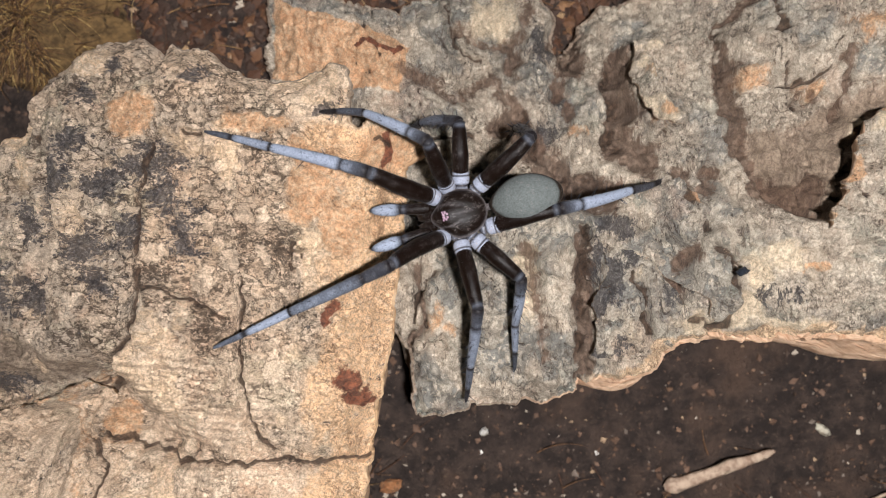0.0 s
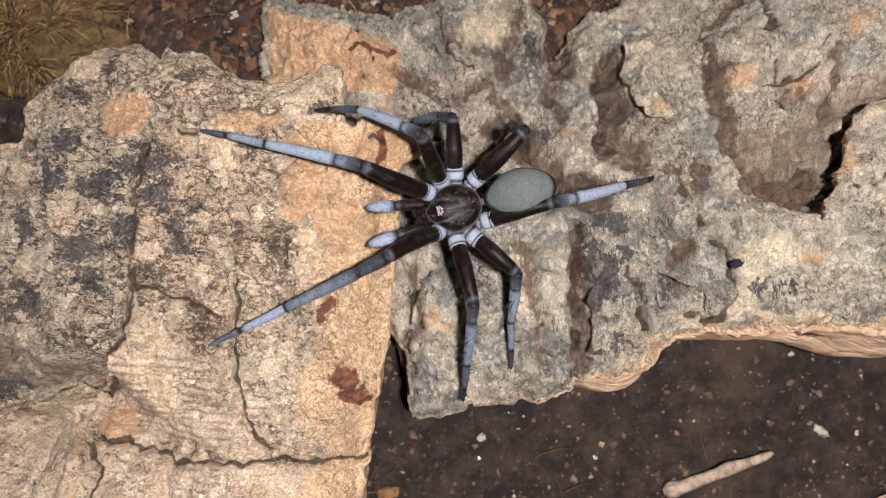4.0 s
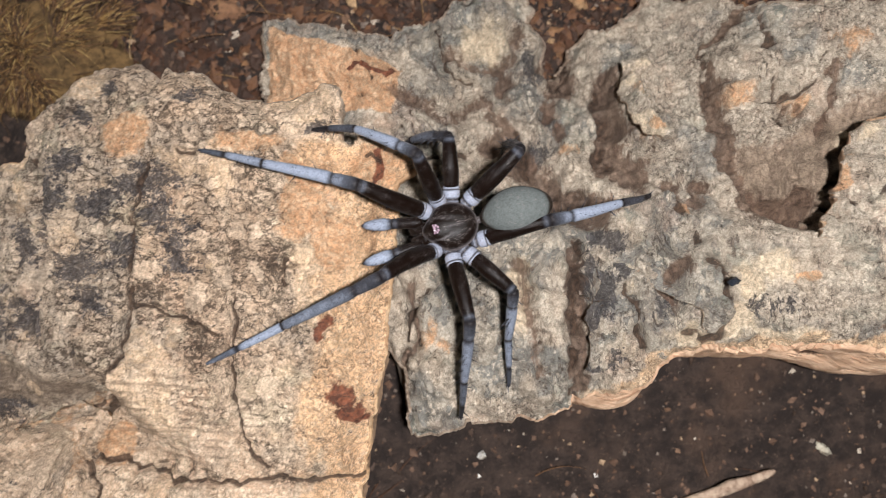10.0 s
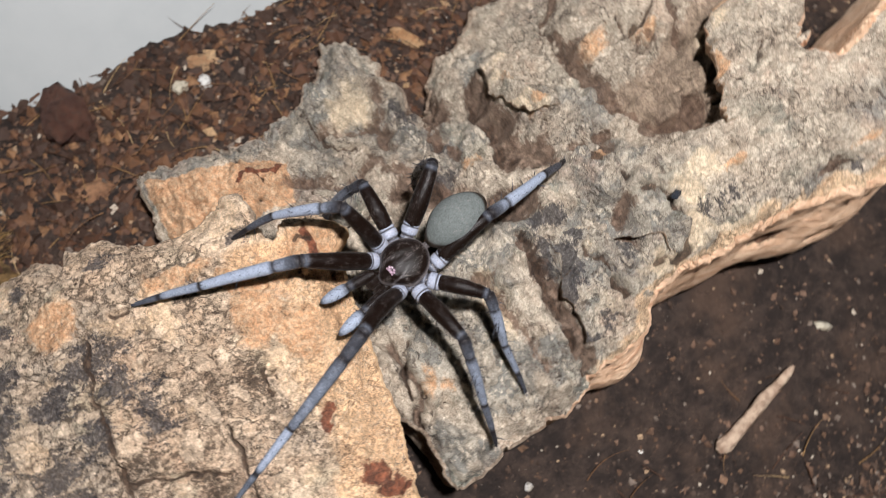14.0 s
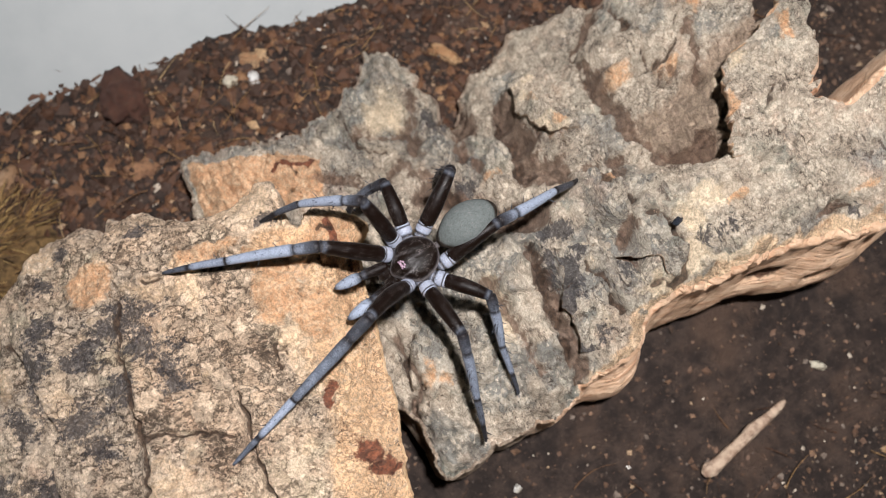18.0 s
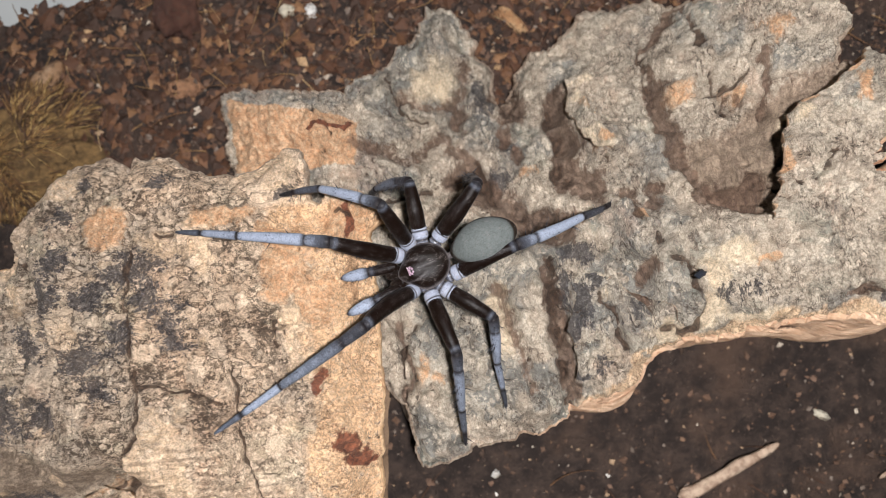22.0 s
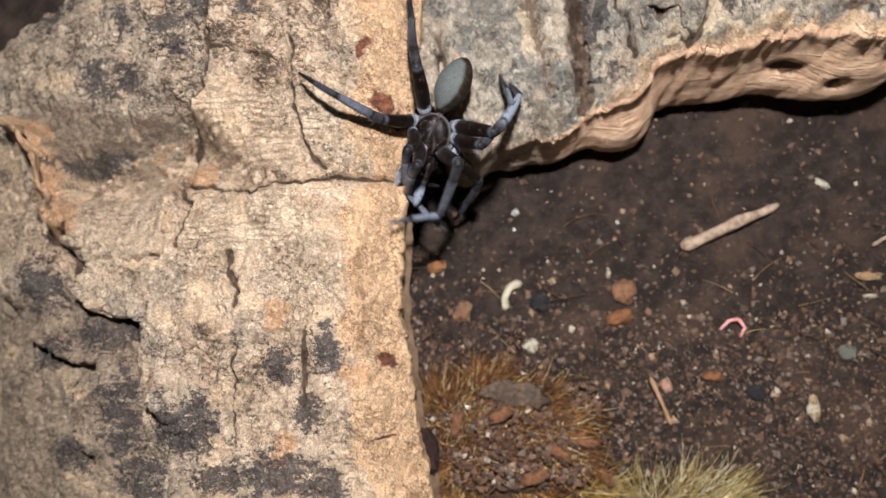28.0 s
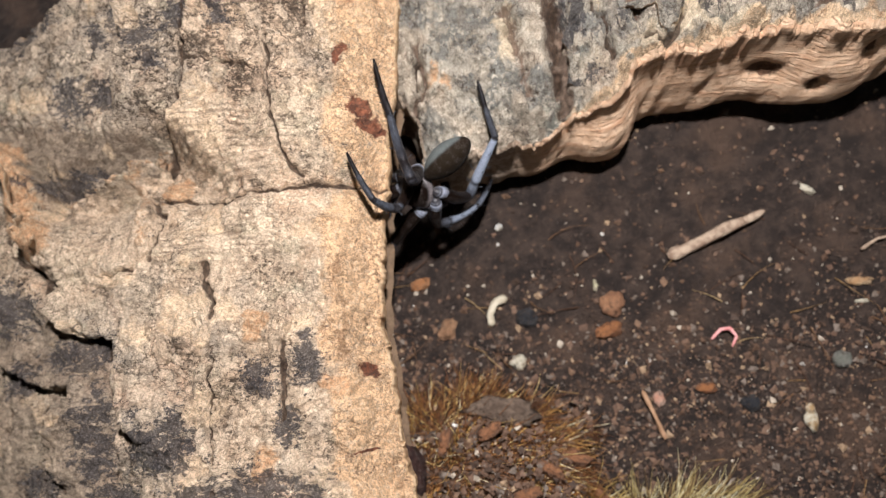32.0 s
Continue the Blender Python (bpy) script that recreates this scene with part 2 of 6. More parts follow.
RIGHT_RIM = [
    (-1.49, -1.26), (-0.54, -0.7), (-0.36, -0.8), (-0.22, -1.16), (-0.25, -1.5), (-0.17, -1.8), (-0.08, -1.92), (0.33, -1.79),
    (0.82, -1.62), (1.47, -1.59), (1.87, -1.37), (1.91, -1.25), (2.23, -1.25), (2.72, -1.07), (2.87, -0.65), (2.98, -0.6),
    (3.62, -0.53), (4.25, -0.46), (5.09, -0.35), (5.64, -0.48), (6.13, -0.5), (8.2, 0.5), (8.2, 1.9), (6.12, 1.03),
    (5.99, 1.14), (5.76, 1.29), (5.92, 1.48), (6.18, 1.9), (6.25, 2.54), (6.13, 2.85), (5.76, 2.56), (5.58, 2.46),
    (5.86, 2.75), (6.02, 3.3), (5.9, 3.85), (5.2, 4.05), (4.6, 4.12), (4.16, 4.15), (3.95, 4.44), (3.1, 4.51),
]
RIGHT_RIM += [
    (2.42, 3.92), (1.89, 3.75), (1.74, 3.24), (1.45, 3.33), (1.51, 3.86), (1.14, 4.09), (1.4, 4.27), (0.91, 4.89),
    (0.66, 4.95), (0.47, 4.48), (-0.14, 3.83), (-0.67, 3.61), (-0.74, 3.43), (-1.99, 3.79), (-2.59, 3.78), (-2.6, 2.84),
    (-2.2, 1.8), (-2.2, -0.3),
]
LEFT_ORANGE = [
    (-3.64, 1.65, 0.32, 0.27), (-1.44, 0.87, 0.36, 0.39), (-0.66, 1.44, 0.32, 0.3), (-2.17, 1.64, 0.39, 0.13), (-1.06, 0.51, 0.26, 0.33), (-1.56, 1.32, 0.19, 0.13), (-2.22, -6.0, 0.17, 0.25), (-6.59, -1.92, 0.37, 0.57),
    (-6.99, -1.14, 0.38, 0.24), (-1.31, -5.0, 0.23, 0.15), (-2.3, -4.2, 0.23, 0.19), (-3.79, -2.04, 0.22, 0.28),
]
LEFT_DARK = [
    (-4.33, 1.92, 0.23, 0.18), (-3.97, 0.8, 0.3, 0.2), (-3.97, -0.26, 0.28, 0.3), (-2.88, 0.33, 0.24, 0.36), (-4.38, 1.33, 0.3, 0.21), (-3.34, 1.09, 0.48, 0.23), (-4.91, -0.54, 0.42, 0.28), (-4.97, 0.29, 0.29, 0.28),
    (-4.62, 0.79, 0.36, 0.41), (-3.0, 2.2, 0.14, 0.13), (-3.11, 0.71, 0.28, 0.32), (-3.5, 0.36, 0.21, 0.26), (-1.35, 1.86, 0.14, 0.12), (-4.15, 0.09, 0.45, 0.26), (-5.54, -0.53, 0.47, 0.37), (-6.5, 0.76, 0.71, 0.29),
    (-4.07, 2.33, 0.16, 0.12),
]
# charred stains; the last row adds to the fold's painted shade
LEFT_CHAR = [
    (-5.2, -4.41, 0.7, 0.26), (-6.58, -3.7, 0.5, 0.34), (-4.96, -5.6, 0.34, 0.62), (-3.75, -5.75, 0.46, 0.4), (-2.45, -6.35, 0.48, 0.3), (-1.75, -6.42, 0.4, 0.26), (-4.6, -6.5, 0.42, 0.34), (-2.3, -4.9, 0.26, 0.26),
    (-1.65, -4.67, 0.2, 0.3), (-1.95, -5.5, 0.16, 0.22), (-3.2, -6.45, 0.34, 0.2), (-6.5, -4.75, 0.5, 0.2), (-6.1, -6.3, 0.4, 0.25), (-5.72, -1.75, 0.6, 0.16),
]
LEFT_RED = [
    (-1.17, -0.5, 0.06, 0.16), (-0.95, -1.23, 0.12, 0.17), (-0.8, -1.45, 0.2, 0.11), (-0.64, 1.42, 0.06, 0.18), (-0.85, -4.85, 0.09, 0.1), (-0.96, -5.86, 0.3, 0.03),
]
RIGHT_ORANGE = [
    (0.03, -0.54, 0.14, 0.26), (0.22, -0.71, 0.11, 0.14), (2.66, 2.7, 0.18, 0.47), (3.92, 2.74, 0.22, 0.2), (4.53, 2.61, 0.19, 0.18),
    (2.99, 1.08, 0.08, 0.13), (5.19, 3.41, 0.18, 0.22), (1.76, 1.98, 0.13, 0.13), (2.76, 2.15, 0.17, 0.16), (5.76, 2.27, 0.1, 0.25), (5.87, -0.06, 0.25, 0.09), (4.4, 0.36, 0.12, 0.08),
]
RIGHT_PALE = [
    (3.62, -0.15, 0.36, 0.3), (3.21, -0.42, 0.3, 0.15), (3.75, 0.25, 0.25, 0.22), (4.22, -0.33, 0.49, 0.13), (4.01, 0.49, 0.36, 0.2), (0.58, 3.52, 0.42, 0.36), (2.31, 0.25, 0.2, 0.21), (1.12, -0.04, 0.14, 0.7), (5.04, 2.09, 0.17, 0.17),
]
# dark stains; the last two rows paint the shade of knot holes
RIGHT_DARK = [
    (1.92, 0.22, 0.18, 0.41), (2.89, 0.42, 0.11, 0.3), (1.56, 2.44, 0.18, 0.21), (2.25, -0.24, 0.13, 0.28), (1.25, 3.24, 0.2, 0.45), (3.1, 0.1, 0.16, 0.21), (2.16, 0.72, 0.32, 0.14), (1.32, 1.92, 0.19, 0.24),
    (3.94, 0.02, 0.25, 0.13), (5.71, -0.28, 0.08, 0.06), (5.89, -0.63, 0.14, 0.08),
]
LEFT_CRACKS = [
    [(-3.37, 1.29), (-3.46, 0.76), (-3.45, 0.17), (-3.48, -0.43), (-3.52, -0.95), (-4.03, -1.71), (-4.16, -1.88)],
    [(-2.2, -0.15), (-2.17, -0.86), (-2.09, -1.43), (-2.01, -1.84), (-1.73, -2.15)],
    [(-3.42, -0.32), (-3.04, -0.4), (-2.69, -0.5), (-2.35, -0.61)],
    [(-1.68, 0.3), (-1.67, -0.05)],
    [(-4.98, 1.41), (-4.68, 0.79), (-4.5, 0.11), (-4.52, -0.16), (-4.74, -0.8)],
    [(-0.75, 1.55), (-0.62, 1.47)],
    [(-3.0, 1.5), (-2.8, 1.45)],
    [(-3.53, 2.34), (-3.6, 2.04), (-3.8, 1.93)],
    [(-3.08, -3.32), (-3.08, -3.6), (-2.96, -3.85), (-2.94, -4.05)],
    [(-1.97, -4.45), (-1.96, -5.19), (-2.01, -5.42)],
]
LEFT_CRACKS += [
    [(-4.7, -4.27), (-4.73, -4.68), (-4.57, -5.33), (-4.31, -5.58)],
    [(-7.03, -2.31), (-6.33, -3.01), (-5.49, -3.47), (-4.25, -3.34)],
    [(-5.72, -3.45), (-5.7, -3.95), (-5.13, -4.16), (-4.7, -4.27)],
    [(-3.96, -2.22), (-2.96, -2.4), (-2.35, -2.35), (-1.7, -2.29), (-1.06, -2.28), (-0.58, -2.31)],
    [(-4.09, -1.62), (-4.55, -1.83), (-3.82, -2.59), (-3.98, -3.2)],
    [(-5.94, -5.12), (-6.06, -5.63), (-5.6, -6.38)],
    [(-3.64, -4.43), (-3.55, -4.75)],
    [(-2.95, -4.62), (-2.96, -5.38), (-2.89, -5.98)],
]
RIGHT_CRACKS = [
    [(0.06, 0.1), (-0.2, -0.27), (-0.23, -0.78), (-0.33, -1.16), (-0.28, -1.54)],
    [(1.02, 2.33), (1.28, 1.64), (1.67, 1.29), (2.01, 1.12)],
    [(2.21, 2.97), (2.24, 2.27), (2.18, 1.86), (2.44, 1.51)],
    [(4.25, 4.1), (4.3, 3.3), (4.3, 2.63), (4.34, 2.4)],
    [(5.0, 1.2), (5.2, 1.5), (5.45, 1.7)],
    [(1.87, 0.71), (1.77, 0.01), (1.85, -0.69), (1.89, -1.2)],
    [(2.88, 1.26), (3.19, 0.64), (3.53, 0.2), (3.6, -0.07), (3.52, -0.36), (3.31, -0.44), (3.09, -0.32), (2.98, -0.22)],
    [(3.7, 3.54), (3.57, 3.2), (3.67, 2.68), (4.3, 2.63), (4.59, 2.76), (4.92, 3.27)],
]
RIGHT_CRACKS += [
    [(2.32, 0.18), (2.53, -0.08), (2.65, -0.56)],
    [(-0.34, 1.76), (0.11, 1.84), (0.45, 1.91)],
    [(1.31, 4.06), (1.53, 3.53), (1.64, 2.98)],
    [(4.3, 2.63), (4.34, 2.4), (4.5, 2.31)],
    [(1.93, 3.71), (1.72, 3.08), (2.01, 2.85)],
    [(5.54, -0.18), (5.79, -0.2), (5.85, -0.31), (5.71, -0.38)],
    [(-0.12, 3.61), (0.13, 3.11), (0.44, 3.0)],
]
LEFT_WELTS = [
    ([(-7.37, -0.94), (-6.72, -1.19), (-6.39, -1.62), (-6.45, -2.07), (-6.09, -2.44), (-5.73, -2.84)], 0.3, 0.17),
    ([(-5.25, -1.98), (-4.56, -1.77), (-4.25, -1.64)], 0.14, 0.1),
    ([(-3.97, -1.61), (-4.32, -1.66), (-4.56, -1.83), (-4.12, -2.42), (-4.09, -2.93)], 0.18, 0.14),
    ([(-0.94, 1.67), (-0.68, 1.65), (-0.4, 1.44)], 0.12, 0.2),
]
RIGHT_WELTS = [
    ([(2.76, 3.24), (2.5, 3.1), (2.52, 2.6), (2.72, 2.12)], 0.22, 0.2),
    ([(2.82, 1.32), (2.93, 1.05), (3.1, 0.84)], 0.2, 0.1),
    ([(2.52, 1.39), (2.83, 1.0), (3.23, 0.46), (3.47, -0.01)], 0.12, 0.2),
    ([(4.62, 0.9), (4.86, 1.5), (5.05, 2.0), (5.5, 2.25), (5.98, 2.62)], 0.16, 0.2),
    ([(0.81, 4.49), (0.65, 3.97), (1.05, 3.72)], 0.25, 0.2),
    ([(0.57, 3.79), (0.83, 3.47), (0.6, 3.16)], 0.2, 0.25),
]
LEFT_STEPS = [
    ([(-6.69, -2.67), (-6.4, -3.03), (-5.73, -3.18), (-5.36, -3.42), (-5.67, -3.63), (-5.73, -3.96), (-5.12, -4.14), (-4.76, -4.24), (-4.78, -4.56), (-4.6, -4.73), (-4.59, -5.1), (-4.46, -5.52), (-4.05, -5.73)], 0.1, 0.4),
    ([(-7.13, -0.95), (-6.32, -1.43), (-6.1, -1.81), (-5.89, -2.68), (-6.16, -3.01)], -0.35, 0.3),
    ([(-5.91, -2.13), (-5.11, -1.96), (-4.43, -1.74), (-4.35, -1.64), (-3.98, -1.62)], -0.22, 0.35),
    ([(-3.09, -3.43), (-3.04, -3.7), (-2.89, -3.92), (-3.0, -4.09)], 0.12, 0.25),
    ([(-3.37, 1.29), (-3.46, 0.76), (-3.45, 0.17), (-3.48, -0.43), (-3.52, -0.95), (-4.03, -1.71)], 0.09, 0.3),
]
LEFT_STEPS += [
    ([(-4.98, 1.41), (-4.68, 0.79), (-4.5, 0.11), (-4.52, -0.16), (-4.74, -0.8)], 0.25, 0.4),
    ([(-4.54, -5.3), (-4.56, -6.07), (-4.37, -6.15)], 0.2, 0.3),
    ([(-7.22, -4.08), (-6.78, -4.54), (-5.95, -4.88), (-5.36, -4.91), (-5.32, -5.27), (-5.87, -5.45), (-5.91, -5.73)], 0.25, 0.35),
    ([(-5.23, -3.49), (-4.55, -3.5), (-4.25, -3.37), (-4.19, -3.6)], 0.12, 0.2),
    ([(-6.1, -5.43), (-6.14, -5.71), (-5.78, -6.09), (-5.42, -6.36)], 0.2, 0.35),
    ([(-3.54, 2.38), (-3.59, 2.04), (-3.78, 1.91)], 0.15, 0.3),
    ([(-2.0, -5.25), (-1.98, -5.54), (-2.06, -5.78)], 0.08, 0.2),
]
LEFT_STEPS += [
    ([(-2.2, -0.15), (-2.17, -0.86), (-2.09, -1.43), (-2.01, -1.84), (-1.73, -2.15)], 0.05, 0.2),
    ([(-3.6, -2.25), (-3.77, -2.72), (-3.94, -3.02)], -0.1, 0.25),
]
RIGHT_STEPS = [
    ([(2.67, 3.42), (2.37, 3.28), (2.39, 2.46), (2.59, 1.96)], 0.16, 0.3),
    ([(0.06, 0.1), (-0.2, -0.27), (-0.23, -0.78), (-0.33, -1.16)], 0.14, 0.3),
    ([(-0.65, 1.98), (-0.19, 1.77), (0.45, 1.91)], -0.1, 0.3),
    ([(-0.59, 3.29), (-0.12, 3.61), (0.13, 3.11), (0.43, 2.94)], 0.2, 0.3),
]
# brown troughs; the first and fourth rows also paint the shade of deep gaps
RIGHT_FURROWS = [
    ([(1.65, 3.99), (1.69, 3.43), (1.75, 2.96)], 0.35, 0.15),
    ([(0.95, 2.18), (1.15, 1.72), (1.4, 1.48), (1.75, 1.21), (2.16, 1.1)], 0.34, 0.16),
    ([(2.33, 3.12), (2.35, 2.4), (2.27, 1.9), (2.56, 1.53)], 0.28, 0.13),
    ([(3.6, 2.94), (3.72, 2.31), (3.8, 1.77), (4.0, 1.27), (4.43, 1.08), (4.58, 1.35)], 0.4, 0.13),
    ([(1.82, 0.57), (1.79, 0.01), (1.91, -0.69), (1.94, -1.12)], 0.22, 0.09),
    ([(2.28, 0.24), (2.34, -0.24), (2.51, -0.65)], 0.15, 0.07),
    ([(2.83, 0.47), (2.91, 0.07), (2.91, -0.34)], 0.18, 0.08),
    ([(1.17, 0.33), (1.3, -0.3), (1.38, -1.01)], 0.12, 0.1),
]
RIGHT_FURROWS += [
    ([(4.23, 4.1), (3.91, 3.88), (3.66, 3.6), (3.67, 3.17), (3.5, 2.92)], 0.2, 0.05),
    ([(-0.21, 0.05), (-0.16, -0.52), (-0.27, -1.12)], 0.15, 0.05),
    ([(-0.63, 2.73), (0.01, 2.39), (0.63, 2.72), (0.95, 2.31)], 0.12, 0.11),
    ([(0.12, 3.43), (0.54, 3.15), (0.95, 3.3), (1.11, 3.78)], 0.12, 0.09),
    ([(2.9, 1.27), (3.22, 1.2), (3.38, 1.5)], 0.14, 0.08),
    ([(4.42, 2.63), (4.45, 2.39), (4.68, 2.45)], 0.12, 0.06),
    ([(5.03, 3.12), (5.05, 2.66), (4.89, 2.29)], 0.14, 0.06),
]
FLAP_LIP = [(4.44, 0.8), (4.6, 1.22), (4.72, 1.45), (4.66, 1.71), (4.9, 1.96), (4.88, 2.1), (5.14, 2.25), (5.49, 2.38), (5.74, 2.6), (6.1, 2.88)]
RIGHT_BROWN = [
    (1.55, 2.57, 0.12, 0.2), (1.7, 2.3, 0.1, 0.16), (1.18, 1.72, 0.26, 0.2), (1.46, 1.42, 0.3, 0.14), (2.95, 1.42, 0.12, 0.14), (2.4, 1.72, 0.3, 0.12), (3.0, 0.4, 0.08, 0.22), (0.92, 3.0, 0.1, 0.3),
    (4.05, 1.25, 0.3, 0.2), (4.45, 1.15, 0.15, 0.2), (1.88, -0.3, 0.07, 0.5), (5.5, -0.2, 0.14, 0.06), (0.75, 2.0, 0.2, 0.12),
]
RIGHT_SAWN = [(-2.52, 3.65), (-2.01, 3.51), (-1.23, 3.27), (-0.50, 3.01), (-0.63, 2.35), (-1.29, 2.39), (-1.81, 2.38), (-2.46, 2.53)]
RIGHT_BOWL = [
    (3.68, 3.6), (3.69, 3.17), (3.48, 2.91), (3.46, 2.54), (3.58, 1.8), (3.73, 1.47), (4.0, 1.04), (4.4, 0.88),
    (4.72, 0.86), (4.98, 1.25), (5.08, 1.45), (5.08, 1.75), (5.25, 1.9), (5.4, 2.08), (5.7, 2.2), (5.95, 2.4),
    (6.4, 2.7), (6.5, 4.4), (4.2, 4.6),
]
# shade of the fold's valley, painted darker brown over this outline
LEFT_HOLLOW = [
    (-7.34, -0.52), (-5.78, -0.8), (-4.71, -1.12), (-3.96, -1.32), (-3.93, -1.6), (-4.59, -1.79), (-5.54, -1.98), (-6.14, -2.17),
    (-6.47, -1.65), (-7.32, -0.87),
]
LEFT_LOBE = [
    (-6.88, -1.62), (-6.35, -1.66), (-6.15, -2.21), (-5.59, -2.09), (-4.47, -1.83), (-4.03, -2.26), (-4.01, -2.94), (-4.26, -3.3),
    (-5.49, -3.39), (-6.05, -3.05), (-6.8, -2.35),
]
LEFT_CALM = [
    (-3.5, -1.06), (-2.18, -0.98), (-1.52, -1.04), (-0.72, -1.53), (-0.65, -2.08), (-1.24, -2.04), (-1.77, -1.93), (-2.45, -2.19),
    (-3.68, -2.24), (-4.08, -1.78),
]
LEFT_BENCH = [
    (-3.7, -2.23), (-1.7, -2.35), (-0.58, -2.47), (-0.58, -3.44), (-1.51, -3.47), (-2.64, -3.24), (-3.7, -3.31), (-3.99, -3.12),
    (-3.79, -2.69),
]


# ---- the two pieces of cork bark: broad forms, in cm ----
def left_form(x, y):
    z = 3.3 - 0.06 * np.minimum(x + 1.8, 0) ** 2 - 0.24 * np.maximum(y - 1.2, 0) ** 2 - 0.03 * np.maximum(-4.5 - y, 0) ** 2
    v = y + 2.28 - 0.45 * np.exp(-((x + 4.0) / 0.6) ** 2)
    fold = np.where(v > 0, smooth(0.85, 0.0, v), np.exp(np.minimum(v, 0) / 0.6))
    z = z - (0.25 + 1.05 * smooth(-2.3, -3.9, x)) * fold * (0.4 + 0.6 * smooth(-7.0, -5.0, x))
    z = z + 0.35 * blob(x, y, -5.5, -2.7, 0.45, 0.6) - 0.2 * smooth(-4.4, -4.9, x) * smooth(-2.2, -1.6, y)
    return z - 0.3 * smooth(-4.0, -4.6, x + 0.1 * (y + 4)) * smooth(-3.6, -4.2, y)


def right_form(x, y):
    v = y + 0.3 - 0.2 * x
    z = 2.3 + 0.22 * x - 0.18 * np.minimum(v, 0) ** 2 - 0.62 * np.maximum(v - 0.3, 0) * (0.3 + 0.7 * smooth(-1.0, 1.6, x)) * (1 - 0.45 * smooth(3.2, 5.2, x))
    return np.log1p(np.exp(5 * (z - 0.45))) / 5 + 0.35


def ledges(x, y, rows):
    """Broken plate edges: each line stands up on one side and dips on the other."""
    wx, wy = x + 0.06 * fbm(x * 4, y * 4, 4, 71, 0.6), y + 0.06 * fbm(x * 4, y * 4, 4, 72, 0.6)
    z = np.zeros(x.shape)
    for line, height, reach in rows:
        d, side = along(wx, wy, line)
        ends = smooth(0.0, 0.35, np.hypot(x - line[0][0], y - line[0][1])) * smooth(0.0, 0.35, np.hypot(x - line[-1][0], y - line[-1][1]))
        s = d * side * (1 if height > 0 else -1)
        up = smooth(-0.02 - 0.1 * abs(height), 0.02 + 0.1 * abs(height), s)
        z = z + abs(height) * ends * (up * np.exp(-d / reach) - 0.6 * (1 - up) * np.exp(-d / (0.5 * reach)))
    return z


def welts(x, y, rows):
    """Rounded ridges along lines."""
    wx, wy = x + 0.08 * fbm(x * 3, y * 3, 4, 81, 0.6), y + 0.08 * fbm(x * 3, y * 3, 4, 82, 0.6)
    z = np.zeros(x.shape)
    for line, height, width in rows:
        d, _ = along(wx, wy, line)
        z = np.maximum(z, height * np.exp(-(d / width) ** 2))
    return z


